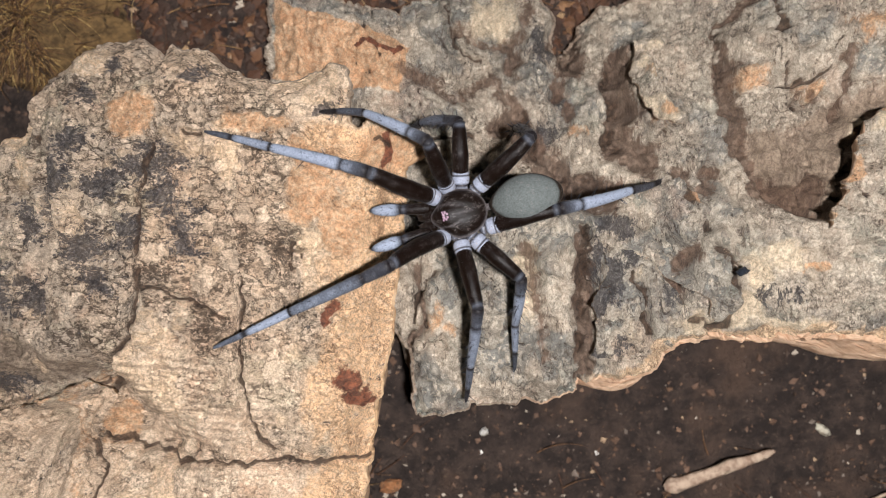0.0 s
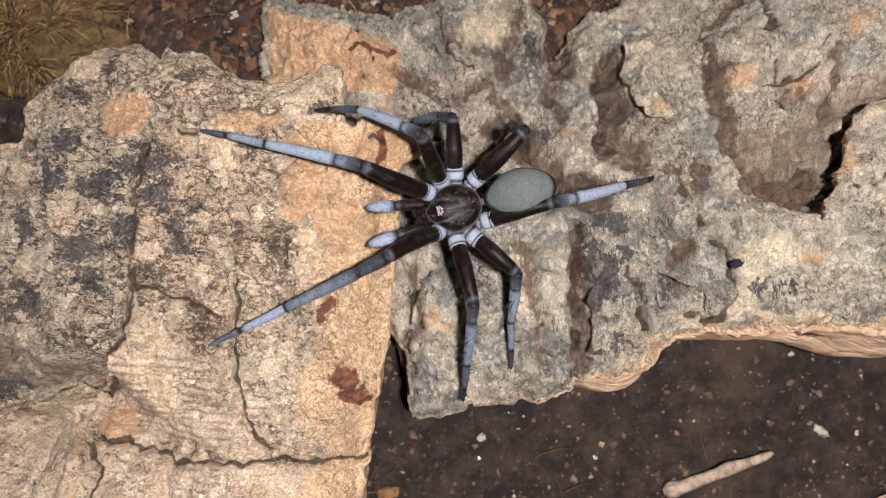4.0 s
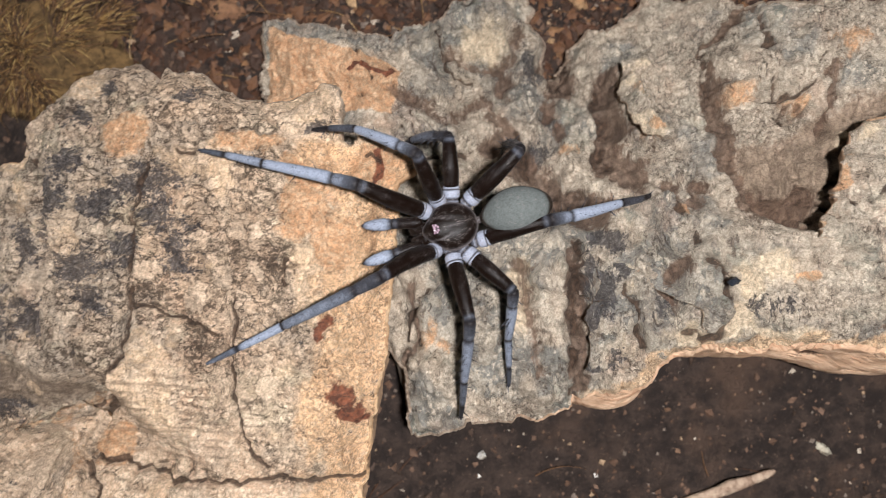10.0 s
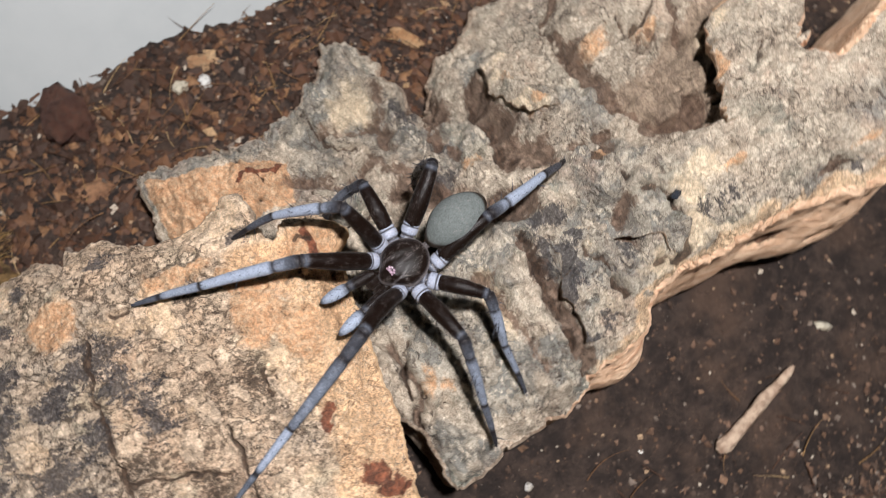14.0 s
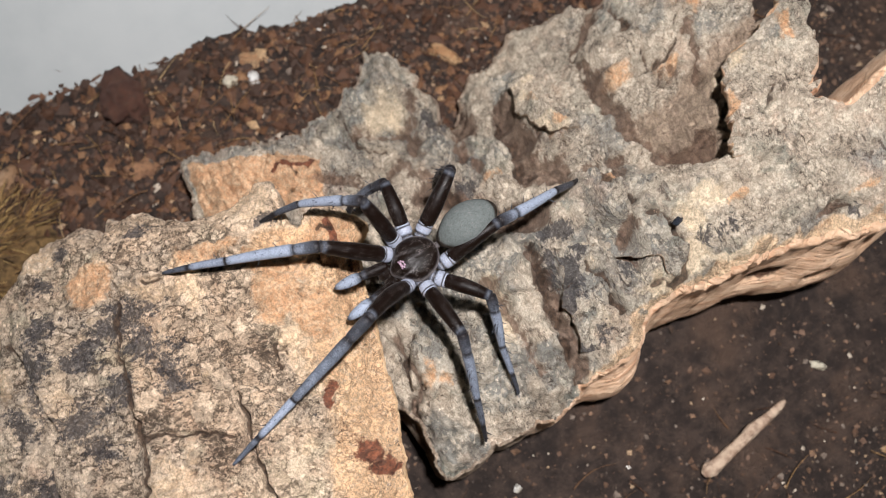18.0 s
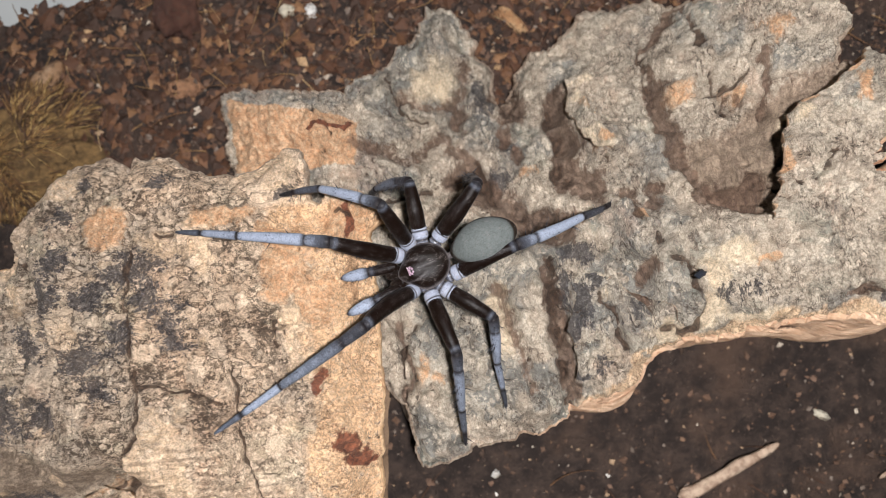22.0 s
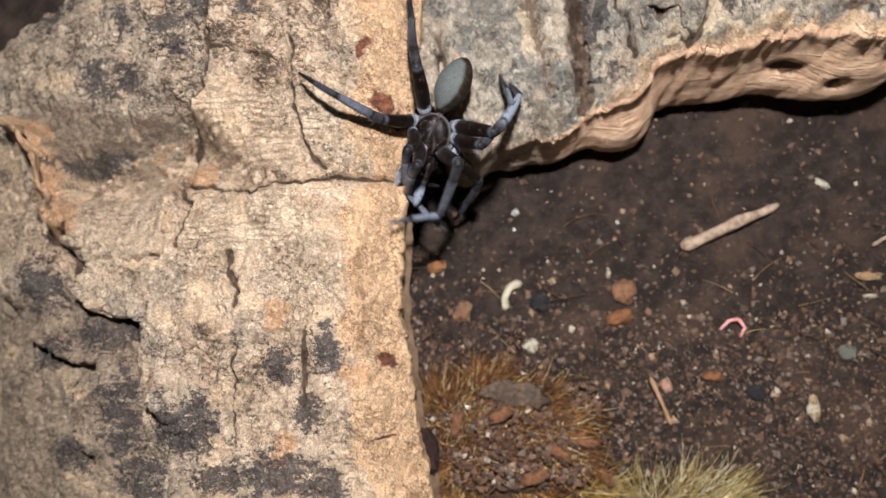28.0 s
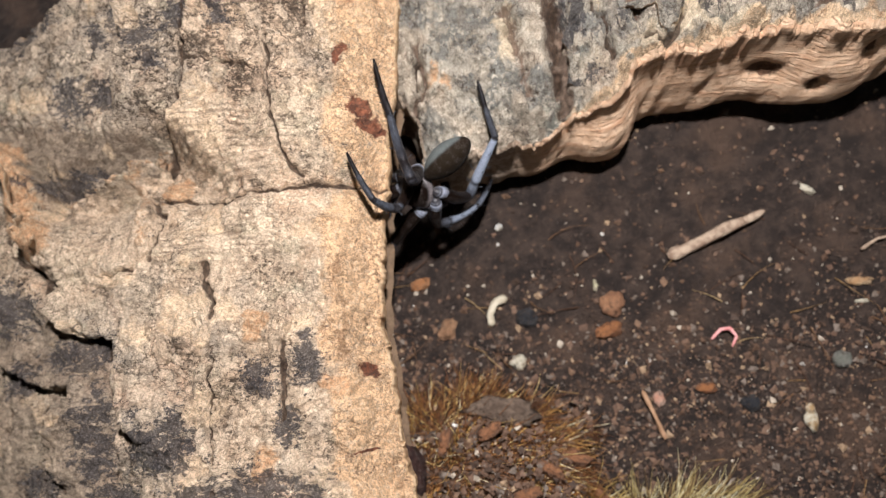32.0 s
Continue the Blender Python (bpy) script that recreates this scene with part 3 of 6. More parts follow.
def bark_material(name, cream, tan, grey, brown, warm, squash, turn, clean, lacy):
    """Weathered cork: cream and grey patches, dashes and specks of dark, chips, and the stains, scars and painted shade
    of the mesh's fields.
    """
    n = Nodes(name)
    lie = n.stretch(*squash, turn)
    broad, zone = n.noise(95, 5, 0.65), n.noise(210, 4, 0.6)
    dash, dash2 = n.noise(760, 8, 0.78, lie, 0.8), n.noise(1500, 7, 0.8, lie, 0.4)
    fine, grit = n.noise(3200, 4, 0.75), n.noise(1250, 6, 0.75)
    col = n.mix(n.ramp(n.math("ADD", broad, n.math("MULTIPLY", n.math("SUBTRACT", n.field("grey"), 0.45), 0.3)), 0.40, 0.60), tan, grey)
    col = n.mix(n.math("MULTIPLY", n.ramp(n.math("SUBTRACT", dash, n.math("MULTIPLY", n.field("grey"), 0.11)), 0.50, 0.60), 0.8), col, cream)
    patch, patch2 = n.noise(70, 5, 0.7), n.noise(130, 5, 0.7, n.stretch(0.7, 1.0, 1.0, 40))
    col = n.mix(n.math("MULTIPLY", n.ramp(patch, 0.52, 0.66), 0.45), col, tuple(c * k for c, k in zip(tan, (1.12, 0.92, 0.86))))
    col = n.mix(n.math("MULTIPLY", n.ramp(patch2, 0.52, 0.64), 0.55), col, tuple(c * k for c, k in zip(grey, (0.92, 1.0, 0.9))))
    grain_cell = n.voronoi(1150, "F1", None, "Color")
    sep = n.add("ShaderNodeSeparateColor")
    n.link(grain_cell, sep.inputs[0])
    col = n.mix(n.math("MULTIPLY", n.ramp(sep.outputs[0], 0.55, 0.9), n.math("MULTIPLY", n.ramp(n.noise(260, 4, 0.6), 0.45, 0.6), 0.6)), col, tuple(min(1, c * 1.15) for c in cream))
    # dark dashes and specks that gather in zones
    gather = n.math("ADD", n.math("MULTIPLY", n.math("SUBTRACT", zone, 0.5), 0.5), n.math("SUBTRACT", n.math("MULTIPLY", n.field("rough"), 0.025), n.math("MULTIPLY", n.field("calm"), 0.07)))
    dirt = n.math("SUBTRACT", n.math("ADD", n.math("SUBTRACT", 1.0, dash), gather), clean)
    col = n.mix(n.math("MULTIPLY", n.ramp(dirt, 0.535, 0.64), 0.62), col, brown)
    specks = n.math("SUBTRACT", n.math("ADD", dash2, gather), clean)
    col = n.mix(n.math("MULTIPLY", n.ramp(specks, 0.535, 0.585), 0.8), col, tuple(c * 0.28 for c in brown))
    bright = n.math("SUBTRACT", grit, gather)
    col = n.mix(n.math("MULTIPLY", n.ramp(bright, 0.58, 0.66), 0.8), col, tuple(min(1, c * 1.25) for c in cream))
    # hairline cracks of uneven strength
    push = n.add("ShaderNodeTexNoise", Scale=420.0, Detail=5.0, Roughness=0.7)
    n.link(lie, push.inputs["Vector"])
    add = n.add("ShaderNodeVectorMath")
    add.operation = "MULTIPLY_ADD"
    n.link(push.outputs["Color"], add.inputs[0])
    add.inputs[1].default_value = (0.004, 0.004, 0.004)
    n.link(n.where, add.inputs[2])
    plates = n.add("ShaderNodeSeparateColor")
    n.link(n.voronoi(470, "F1", add.outputs[0], "Color"), plates.inputs[0])
    col = n.mix(n.math("MULTIPLY", n.ramp(plates.outputs[0], 0.45, 0.8), 0.5), col, cream)
    col = n.mix(n.math("MULTIPLY", n.ramp(plates.outputs[1], 0.6, 0.9), 0.35), col, tuple(0.7 * c for c in tan))
    lace = n.voronoi(470, "DISTANCE_TO_EDGE", add.outputs[0])
    lines = n.math("MULTIPLY", n.ramp(lace, 0.07, 0.008), n.ramp(n.math("ADD", n.noise(170, 5, 0.7), n.math("SUBTRACT", n.math("MULTIPLY", n.field("rough"), 0.10), n.math("MULTIPLY", n.field("calm"), 0.16))), 0.44, 0.6))
    col = n.mix(n.math("MULTIPLY", lines, lacy), col, tuple(c * 0.3 for c in brown))
    gaps = n.voronoi(1000, "DISTANCE_TO_EDGE", add.outputs[0])
    seams = n.math("MULTIPLY", n.ramp(gaps, 0.10, 0.0), n.math("MULTIPLY", n.ramp(n.noise(120, 4, 0.6), 0.42, 0.58), n.ramp(dash2, 0.40, 0.56)))
    col = n.mix(n.math("MULTIPLY", seams, 0.85), col, tuple(c * 0.4 for c in brown))
    # stains and scars of the piece, with shade of folds, troughs and steps painted in
    edge = n.math("ADD", n.math("MULTIPLY", n.math("SUBTRACT", n.noise(300, 7, 0.75, lie), 0.5), 1.6), n.math("MULTIPLY", n.math("SUBTRACT", dash2, 0.5), 1.5))

    broken = n.math("ADD", edge, n.math("MULTIPLY", n.math("SUBTRACT", dash, 0.5), 2.2))

    def overlay(field, lo, hi, colour, most=1.0, noisy=1.0):
        nonlocal col
        mask = n.ramp(n.math("ADD", n.field(field), n.math("MULTIPLY", broken if field == "dark" else edge, noisy)), lo, hi)
        col = n.mix(n.math("MULTIPLY", mask, most), col, colour)

    pore = n.ramp(n.voronoi(1700), 0.24, 0.10)
    overlay("plate", 0.35, 0.75, n.mix(n.ramp(grit, 0.40, 0.62), (0.40, 0.25, 0.165), (0.52, 0.36, 0.25)), 0.6, 0.9)
    overlay("hollow", 0.3, 0.9, n.mix(n.ramp(dash, 0.40, 0.60), (0.19, 0.135, 0.095), (0.37, 0.275, 0.19)), 0.8, 0.6)
    overlay("lobe", 0.3, 0.8, n.mix(n.ramp(dash, 0.40, 0.60), (0.50, 0.37, 0.26), (0.74, 0.57, 0.41)), 0.3, 0.9)
    overlay("pale", 0.4, 0.8, tuple(min(1, c * k) for c, k in zip(cream, (1.2, 1.12, 1.0))), 0.85, 0.6)
    granular = n.mix(n.ramp(n.noise(650, 6, 0.75), 0.36, 0.64), warm, tuple(min(1, c * 1.3) for c in warm))
    granular = n.mix(n.math("MULTIPLY", n.ramp(dash2, 0.50, 0.58), 0.7), granular, (0.84, 0.62, 0.42))
    granular = n.mix(n.math("MULTIPLY", pore, 0.75), granular, tuple(c * 0.35 for c in warm))
    granular = n.mix(n.math("MULTIPLY", n.ramp(n.noise(260, 7, 0.7, n.stretch(1.0, 0.3, 1.0)), 0.46, 0.36), 0.75), granular, (0.40, 0.21, 0.10))
    granular = n.mix(n.math("MULTIPLY", n.ramp(gaps, 0.09, 0.01), n.ramp(n.noise(240, 4, 0.6), 0.40, 0.6, 0.15, 0.8)), granular, (0.26, 0.13, 0.065))
    overlay("cut", 0.36, 0.75, granular, 0.92, 0.55)
    overlay("orange", 0.35, 0.6, n.mix(n.ramp(grit, 0.42, 0.62), (0.68, 0.37, 0.19), (0.76, 0.51, 0.31)), 0.9, 0.45)
    overlay("dark", 0.50, 0.72, n.mix(n.ramp(fine, 0.48, 0.66), (0.032, 0.030, 0.036), (0.15, 0.135, 0.13)), 0.85, 1.15)
    overlay("red", 0.38, 0.6, n.mix(n.ramp(dash, 0.40, 0.58), (0.075, 0.014, 0.008), (0.27, 0.075, 0.035)), 0.92, 0.6)
    overlay("furrow", 0.26, 0.55, n.mix(n.ramp(dash, 0.40, 0.60), (0.10, 0.055, 0.035), (0.23, 0.14, 0.092)), 0.85, 0.7)
    overlay("ripple", 0.08, 0.45, (0.24, 0.165, 0.11), 0.5, 0.3)
    overlay("groove", 0.30, 0.65, n.mix(n.ramp(grit, 0.4, 0.6), (0.04, 0.024, 0.016), (0.13, 0.075, 0.045)), 0.9, 0.35)
    col = n.mix(n.math("MULTIPLY", n.ramp(fine, 0.56, 0.42), 0.36), col, (0.05, 0.035, 0.025))
    height = n.math("ADD", n.math("MULTIPLY", n.noise(800, 8, 0.74, lie), 1.0), n.math("MULTIPLY", grit, 0.6))
    height = n.math("SUBTRACT", height, n.math("MULTIPLY", n.field("ripple"), 0.25))
    height = n.math("SUBTRACT", height, n.math("ADD", n.math("MULTIPLY", lines, 0.6 * lacy), n.math("MULTIPLY", seams, 0.3)))
    return n.done(col, 0.80, height, 0.0014, 0.25, 0.9)


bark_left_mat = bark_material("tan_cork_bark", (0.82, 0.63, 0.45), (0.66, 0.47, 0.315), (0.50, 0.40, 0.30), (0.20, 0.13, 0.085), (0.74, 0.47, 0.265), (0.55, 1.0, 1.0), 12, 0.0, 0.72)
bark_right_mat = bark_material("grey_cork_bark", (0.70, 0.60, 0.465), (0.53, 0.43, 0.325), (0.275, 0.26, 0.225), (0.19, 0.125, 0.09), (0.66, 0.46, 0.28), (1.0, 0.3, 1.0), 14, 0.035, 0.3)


def cut_material(name, a, b, c, squash):
    """Freshly broken cork: granular, banded, warm."""
    n = Nodes(name)
    grainy, bands = n.noise(520, 6, 0.7), n.noise(300, 6, 0.6, n.stretch(0.25, 0.4, squash), 1.0)
    col = n.mix(n.ramp(grainy, 0.38, 0.62), a, b)
    col = n.mix(n.math("MULTIPLY", n.ramp(bands, 0.52, 0.66), 0.7), col, c)
    specks = n.ramp(n.voronoi(1500), 0.22, 0.08)
    col = n.mix(n.math("MULTIPLY", specks, n.ramp(n.noise(150), 0.5, 0.65)), col, (0.12, 0.06, 0.03))
    knot = n.ramp(n.math("ADD", n.field("knot"), n.math("MULTIPLY", n.math("SUBTRACT", grainy, 0.5), 1.4)), 0.4, 0.62)
    col = n.mix(knot, col, n.mix(n.ramp(grainy, 0.4, 0.6), (0.03, 0.018, 0.012), (0.16, 0.085, 0.05)))
    streak = n.noise(900, 6, 0.7, n.stretch(0.15, 0.2, 1.6))
    col = n.mix(n.math("MULTIPLY", n.ramp(streak, 0.55, 0.66), 0.4), col, tuple(0.45 * v for v in c))
    col = n.mix(n.math("MULTIPLY", n.field("grey"), 0.9), col, n.mix(n.ramp(n.noise(900, 6, 0.75), 0.4, 0.6), (0.20, 0.15, 0.11), (0.42, 0.34, 0.26)))
    return n.done(col, 0.85, n.math("ADD", grainy, n.math("MULTIPLY", bands, 1.2)), 0.0009, 0.2, 0.8)


cut_left_mat = cut_material("orange_cork_edge", (0.52, 0.33, 0.18), (0.60, 0.42, 0.26), (0.34, 0.17, 0.08), 0.6)
cut_right_mat = cut_material("tan_cork_edge", (0.64, 0.40, 0.25), (0.76, 0.53, 0.355), (0.52, 0.26, 0.145), 3.2)
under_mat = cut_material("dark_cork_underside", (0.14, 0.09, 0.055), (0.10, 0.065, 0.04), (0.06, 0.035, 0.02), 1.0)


def soil_material():
    n = Nodes("dark_coconut_soil")
    crumbs, fine = n.noise(300, 7, 0.7), n.noise(1500, 5, 0.75)
    col = n.mix(n.ramp(crumbs, 0.4, 0.65), (0.022, 0.0135, 0.010), (0.064, 0.041, 0.030))
    col = n.mix(n.math("MULTIPLY", n.ramp(n.noise(60, 4), 0.5, 0.68), 0.6), col, (0.12, 0.07, 0.045))
    col = n.mix(n.ramp(fine, 0.58, 0.70), col, (0.12, 0.078, 0.054))
    return n.done(col, 0.8, n.math("ADD", crumbs, n.math("MULTIPLY", fine, 0.5)), 0.0024, 0.35)


soil_mat = soil_material()


def plain_material(name, a, b, scale=300, rough=0.7, bump=0.0002, spec=0.3):
    n = Nodes(name)
    v = n.noise(scale, 6, 0.65)
    return n.done(n.mix(n.ramp(v, 0.35, 0.65), a, b), rough, v, bump, spec)


tub_mat = plain_material("pale_grey_plastic", (0.235, 0.245, 0.24), (0.265, 0.272, 0.265), 40, 0.45, 0.0001)


# ---- ground and tub ----
def ground():
    cell = 0.05
    gx, gy = np.meshgrid(np.arange(-16, 18.01, cell * 2), np.arange(-15, 7.61, cell * 2))
    near = 0.10 * fbm(gx * 0.7, gy * 0.7, 3, 3) + 0.05 * fbm(gx * 3, gy * 3, 4, 8, 0.65)
    f1, _ = cells(gx * 4.5, gy * 4.5, 4)
    z = near + 0.05 * smooth(0.5, 0.1, f1) * smooth(0.5, 0.7, lattice(np.floor(gx * 2), np.floor(gy * 2), 9)) - 0.08
    h, w = gx.shape
    i = np.arange(h * w).reshape(h, w)
    quads = np.stack([i[:-1, :-1], i[:-1, 1:], i[1:, 1:], i[1:, :-1]], -1).reshape(-1, 4)
    ob = new("ground", raw_mesh("ground", np.stack([gx, gy, z], -1).reshape(-1, 3), quads))
    ob.data.materials.append(soil_mat)
    return tagged(ob, "dark brown crumbly coconut-fibre soil in the tub", "soil", kind="structure")


def box(bm, lo, hi, bevel=0.0):
    """A box between two corners in cm."""
    made = bmesh.ops.create_cube(bm, size=1.0)
    for v in made["verts"]:
        for k in range(3):
            v.co[k] = (lo[k] + (v.co[k] + 0.5) * (hi[k] - lo[k])) * CM
    if bevel:
        bmesh.ops.bevel(bm, geom=[e for e in bm.edges], offset=bevel * CM, segments=2, affect="EDGES")


def tub():
    for name, lo, hi in (("wall_north", (-16.2, 6.28, -0.6), (18.2, 6.6, 9)), ("wall_south", (-16.2, -15.3, -0.6), (18.2, -15.0, 9)),
                         ("wall_west", (-16.3, -15.0, -0.6), (-16.0, 6.2, 9)), ("wall_east", (18.0, -15.0, -0.6), (18.3, 6.2, 9)),
                         ("tub_floor", (-16.2, -15.2, -1.0), (18.2, 6.4, -0.7))):
        bm = bmesh.new()
        box(bm, lo, hi, 0.05)
        for v in bm.verts:
            # the tub's sides lean outward
            lean = 1.3 * v.co.z
            v.co.y += lean * {"wall_north": 1, "wall_south": -1}.get(name, 0) + 0.07 * v.co.x * (name == "wall_north")
            v.co.x += lean * {"wall_east": 1, "wall_west": -1}.get(name, 0)
        ob = part(name, bm, tub_mat, None)
        ob.data.polygons.foreach_set("use_smooth", np.zeros(len(ob.data.polygons), bool))
        tagged(ob, "pale grey plastic side of the tub" if "wall" in name else "pale grey plastic bottom of the tub", "tub wall" if "wall" in name else "tub floor", kind="structure")


ground()
tub()


# ---- bark ----
def stains(x, y, rows, reach=1.0):
    out = np.zeros(x.shape)
    for cx, cy, rx, ry in rows:
        out = np.maximum(out, blob(x, y, cx, cy, rx * reach, ry * reach))
    return out


def bark(thing_name, label, rim_line, cell, form, fields, relief, materials, profile, seed, thick, ragged, deep, flare, grey, evening, knots=()):
    thing = new(thing_name)
    tagged(thing, label, "cork bark")
    x, y, d, quads, rim, nx, ny = sheet(rim_line, cell, ragged, seed)
    f = fields(x, y, d)
    z = form(x, y) + relief(x, y, d, f)
    part("outer_bark", raw_mesh("outer_bark", np.stack([x, y, z], 1), quads, f), materials[0], thing)
    verts, strip, depth = wall_strip(x, y, z, rim, nx, ny, profile, 0.05, seed + 3, deep, flare, evening)
    vx, vy, vz = verts.T
    knot = np.zeros(len(vx))
    for kx, ky, kz, kr in knots:
        knot = np.maximum(knot, np.exp(-(((vx - kx) / kr) ** 2 + ((vy - ky) / 0.4) ** 2 + ((vz - kz) / 0.25) ** 2)))
    verts[:, 1] += 0.22 * knot
    part("broken_edge", raw_mesh("broken_edge", verts, strip, {"knot": knot, "grey": grey(vx, vy)}), materials[1], thing, "warm orange-tan broken cork edge")
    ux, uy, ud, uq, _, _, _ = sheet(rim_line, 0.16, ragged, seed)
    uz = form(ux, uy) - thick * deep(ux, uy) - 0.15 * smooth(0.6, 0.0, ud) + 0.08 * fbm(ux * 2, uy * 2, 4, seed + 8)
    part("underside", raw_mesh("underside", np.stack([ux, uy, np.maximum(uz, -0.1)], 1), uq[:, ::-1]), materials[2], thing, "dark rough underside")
    return thing


def warp(v, seed):
    return v + 0.07 * fbm(v * 2.3 + seed * 7.7, v * 1.1, 3, 200 + seed)


def left_fields(x, y, d):
    right_side = smooth(-2.4, -1.6, x) * smooth(1.9, 1.5, y)
    wob = 0.12 * fbm(x * 2.0, y * 1.2, 4, 31, 0.6)
    crack = np.zeros(x.shape)
    wx, wy = x + 0.05 * fbm(x * 4, y * 4, 4, 71), y + 0.05 * fbm(x * 4, y * 4, 4, 72)
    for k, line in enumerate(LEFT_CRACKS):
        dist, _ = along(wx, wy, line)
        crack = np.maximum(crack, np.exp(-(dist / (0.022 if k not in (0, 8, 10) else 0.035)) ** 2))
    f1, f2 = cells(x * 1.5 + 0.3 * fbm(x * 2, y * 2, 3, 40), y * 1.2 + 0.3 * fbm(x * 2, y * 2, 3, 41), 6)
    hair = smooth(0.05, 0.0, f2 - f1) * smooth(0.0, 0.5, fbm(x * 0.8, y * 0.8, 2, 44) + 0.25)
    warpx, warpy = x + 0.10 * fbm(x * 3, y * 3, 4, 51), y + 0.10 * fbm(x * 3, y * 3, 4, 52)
    # cracks 10 and 12 are widened to paint the shade beside broken steps
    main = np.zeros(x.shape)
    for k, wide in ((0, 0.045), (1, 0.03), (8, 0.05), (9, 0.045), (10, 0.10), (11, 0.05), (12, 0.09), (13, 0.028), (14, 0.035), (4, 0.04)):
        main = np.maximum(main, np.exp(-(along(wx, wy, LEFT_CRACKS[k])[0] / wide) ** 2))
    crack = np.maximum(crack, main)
    crease = np.abs(fbm(x * 1.7, y * 1.1, 4, 46, 0.55))
    hair = np.maximum(hair, 1.2 * smooth(0.035, 0.0, crease) * smooth(-0.2, 0.3, fbm(x * 0.9, y * 0.9, 3, 47)))
    calm = np.maximum(smooth(-0.15, 0.25, inside(warp(x, 1), warp(y, 2), LEFT_CALM)), smooth(-0.15, 0.3, inside(warp(x, 1), warp(y, 2), LEFT_BENCH)))
    ripple = np.sin(64 * (y + 0.06 * fbm(x * 0.8, y * 0.5, 2, 15) + 0.02 * fbm(x * 5, y * 5, 2, 17))) * (0.6 + 0.8 * grain(x * 2.5, y * 4, 14))
    hair = hair * (1 - 0.8 * calm)
    return {
        "calm": np.maximum(calm, 0.75 * smooth(-2.6, -3.4, y) * smooth(-0.3, 0.3, fbm(x * 0.7, y * 0.7, 3, 74) + 0.2)),
        "ripple": np.maximum(0, ripple) * np.clip(calm * 0.75 + 0.2 * smooth(-0.3, -1.0, y) * smooth(-3.9, -3.0, y) * smooth(-4.0, -3.6, x), 0, 1) * smooth(-1.4, -2.2, x) * smooth(-0.5, 0.2, fbm(x * 1.3, y * 1.3, 3, 19) + 0.15),
        "rough": smooth(-4.6, -3.6, x) * smooth(-1.2, -2.0, x) * smooth(-2.2, -1.4, y) + 0.2 * smooth(-3.6, -4.4, y),
        # painted shade of the fold, and the foot's own grey-brown
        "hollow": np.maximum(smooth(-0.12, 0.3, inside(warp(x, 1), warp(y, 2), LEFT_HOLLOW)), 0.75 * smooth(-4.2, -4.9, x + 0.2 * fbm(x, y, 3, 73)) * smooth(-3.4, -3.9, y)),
        "lobe": smooth(-0.05, 0.10, inside(warp(x, 1), warp(y, 2), LEFT_LOBE)),
        "cut": smooth(1.15, 0.3, d + 2.2 * wob) * right_side,
        "orange": np.maximum(stains(warpx, warpy, LEFT_ORANGE, 1.1), 2.6 * welts(x, y, LEFT_WELTS)),
        "dark": np.maximum(np.maximum(0.95 * stains(warpx, warpy, LEFT_DARK, 1.2), 0.98 * stains(warpx, warpy, LEFT_CHAR, 1.45)), 0.16 * smooth(-0.1, 0.6, fbm(x * 0.9, y * 0.9, 3, 61)) + 0.03 * smooth(-2.5, -4.5, x)),
        "red": stains(warpx, warpy, LEFT_RED, 1.15),
        "pale": 0.6 * smooth(0.05, 0.55, fbm(x * 1.1, y * 1.1, 3, 66)),
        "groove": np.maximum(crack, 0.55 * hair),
        "grey": smooth(-2.6, -4.6, x + 0.6 * fbm(x * 0.9, y * 0.9, 3, 67)) * smooth(-2.2, -1.2, y) + 0.8 * smooth(-1.4, -4.2, x + 1.1 * fbm(x * 0.8, y * 0.8, 4, 68)) * smooth(-2.9, -3.8, y),
    }


def left_relief(x, y, d, f):
    right_side = smooth(-2.2, -1.5, x) * smooth(1.9, 1.4, y)
    z = 0.09 * fbm(x * 1.1, y * 1.1, 4, 12, 0.55) + 0.05 * fbm(x * 5, y * 5, 5, 13, 0.68) + ledges(x, y, LEFT_STEPS) + welts(x, y, LEFT_WELTS)
    f1, f2 = cells(x * 9, y * 9, 19)
    z = z + 0.03 * smooth(0.0, 0.25, f2 - f1) * smooth(-0.3, 0.3, fbm(x * 1.3, y * 1.3, 3, 20))
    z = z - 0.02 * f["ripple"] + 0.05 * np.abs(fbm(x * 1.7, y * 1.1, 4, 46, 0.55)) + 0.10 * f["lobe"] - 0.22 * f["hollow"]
    plates = grain(x * 1.8 + 2, y * 0.9, 18)
    z = z + 0.06 * smooth(-0.05, 0.05, plates) * smooth(-1.6, -2.4, x)
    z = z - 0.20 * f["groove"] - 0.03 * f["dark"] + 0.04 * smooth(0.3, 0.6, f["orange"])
    slope = smooth(0.85, 0.0, d)
    return z - 0.55 * slope * slope * right_side - 0.25 * smooth(0.25, 0.0, d) * (1 - right_side)


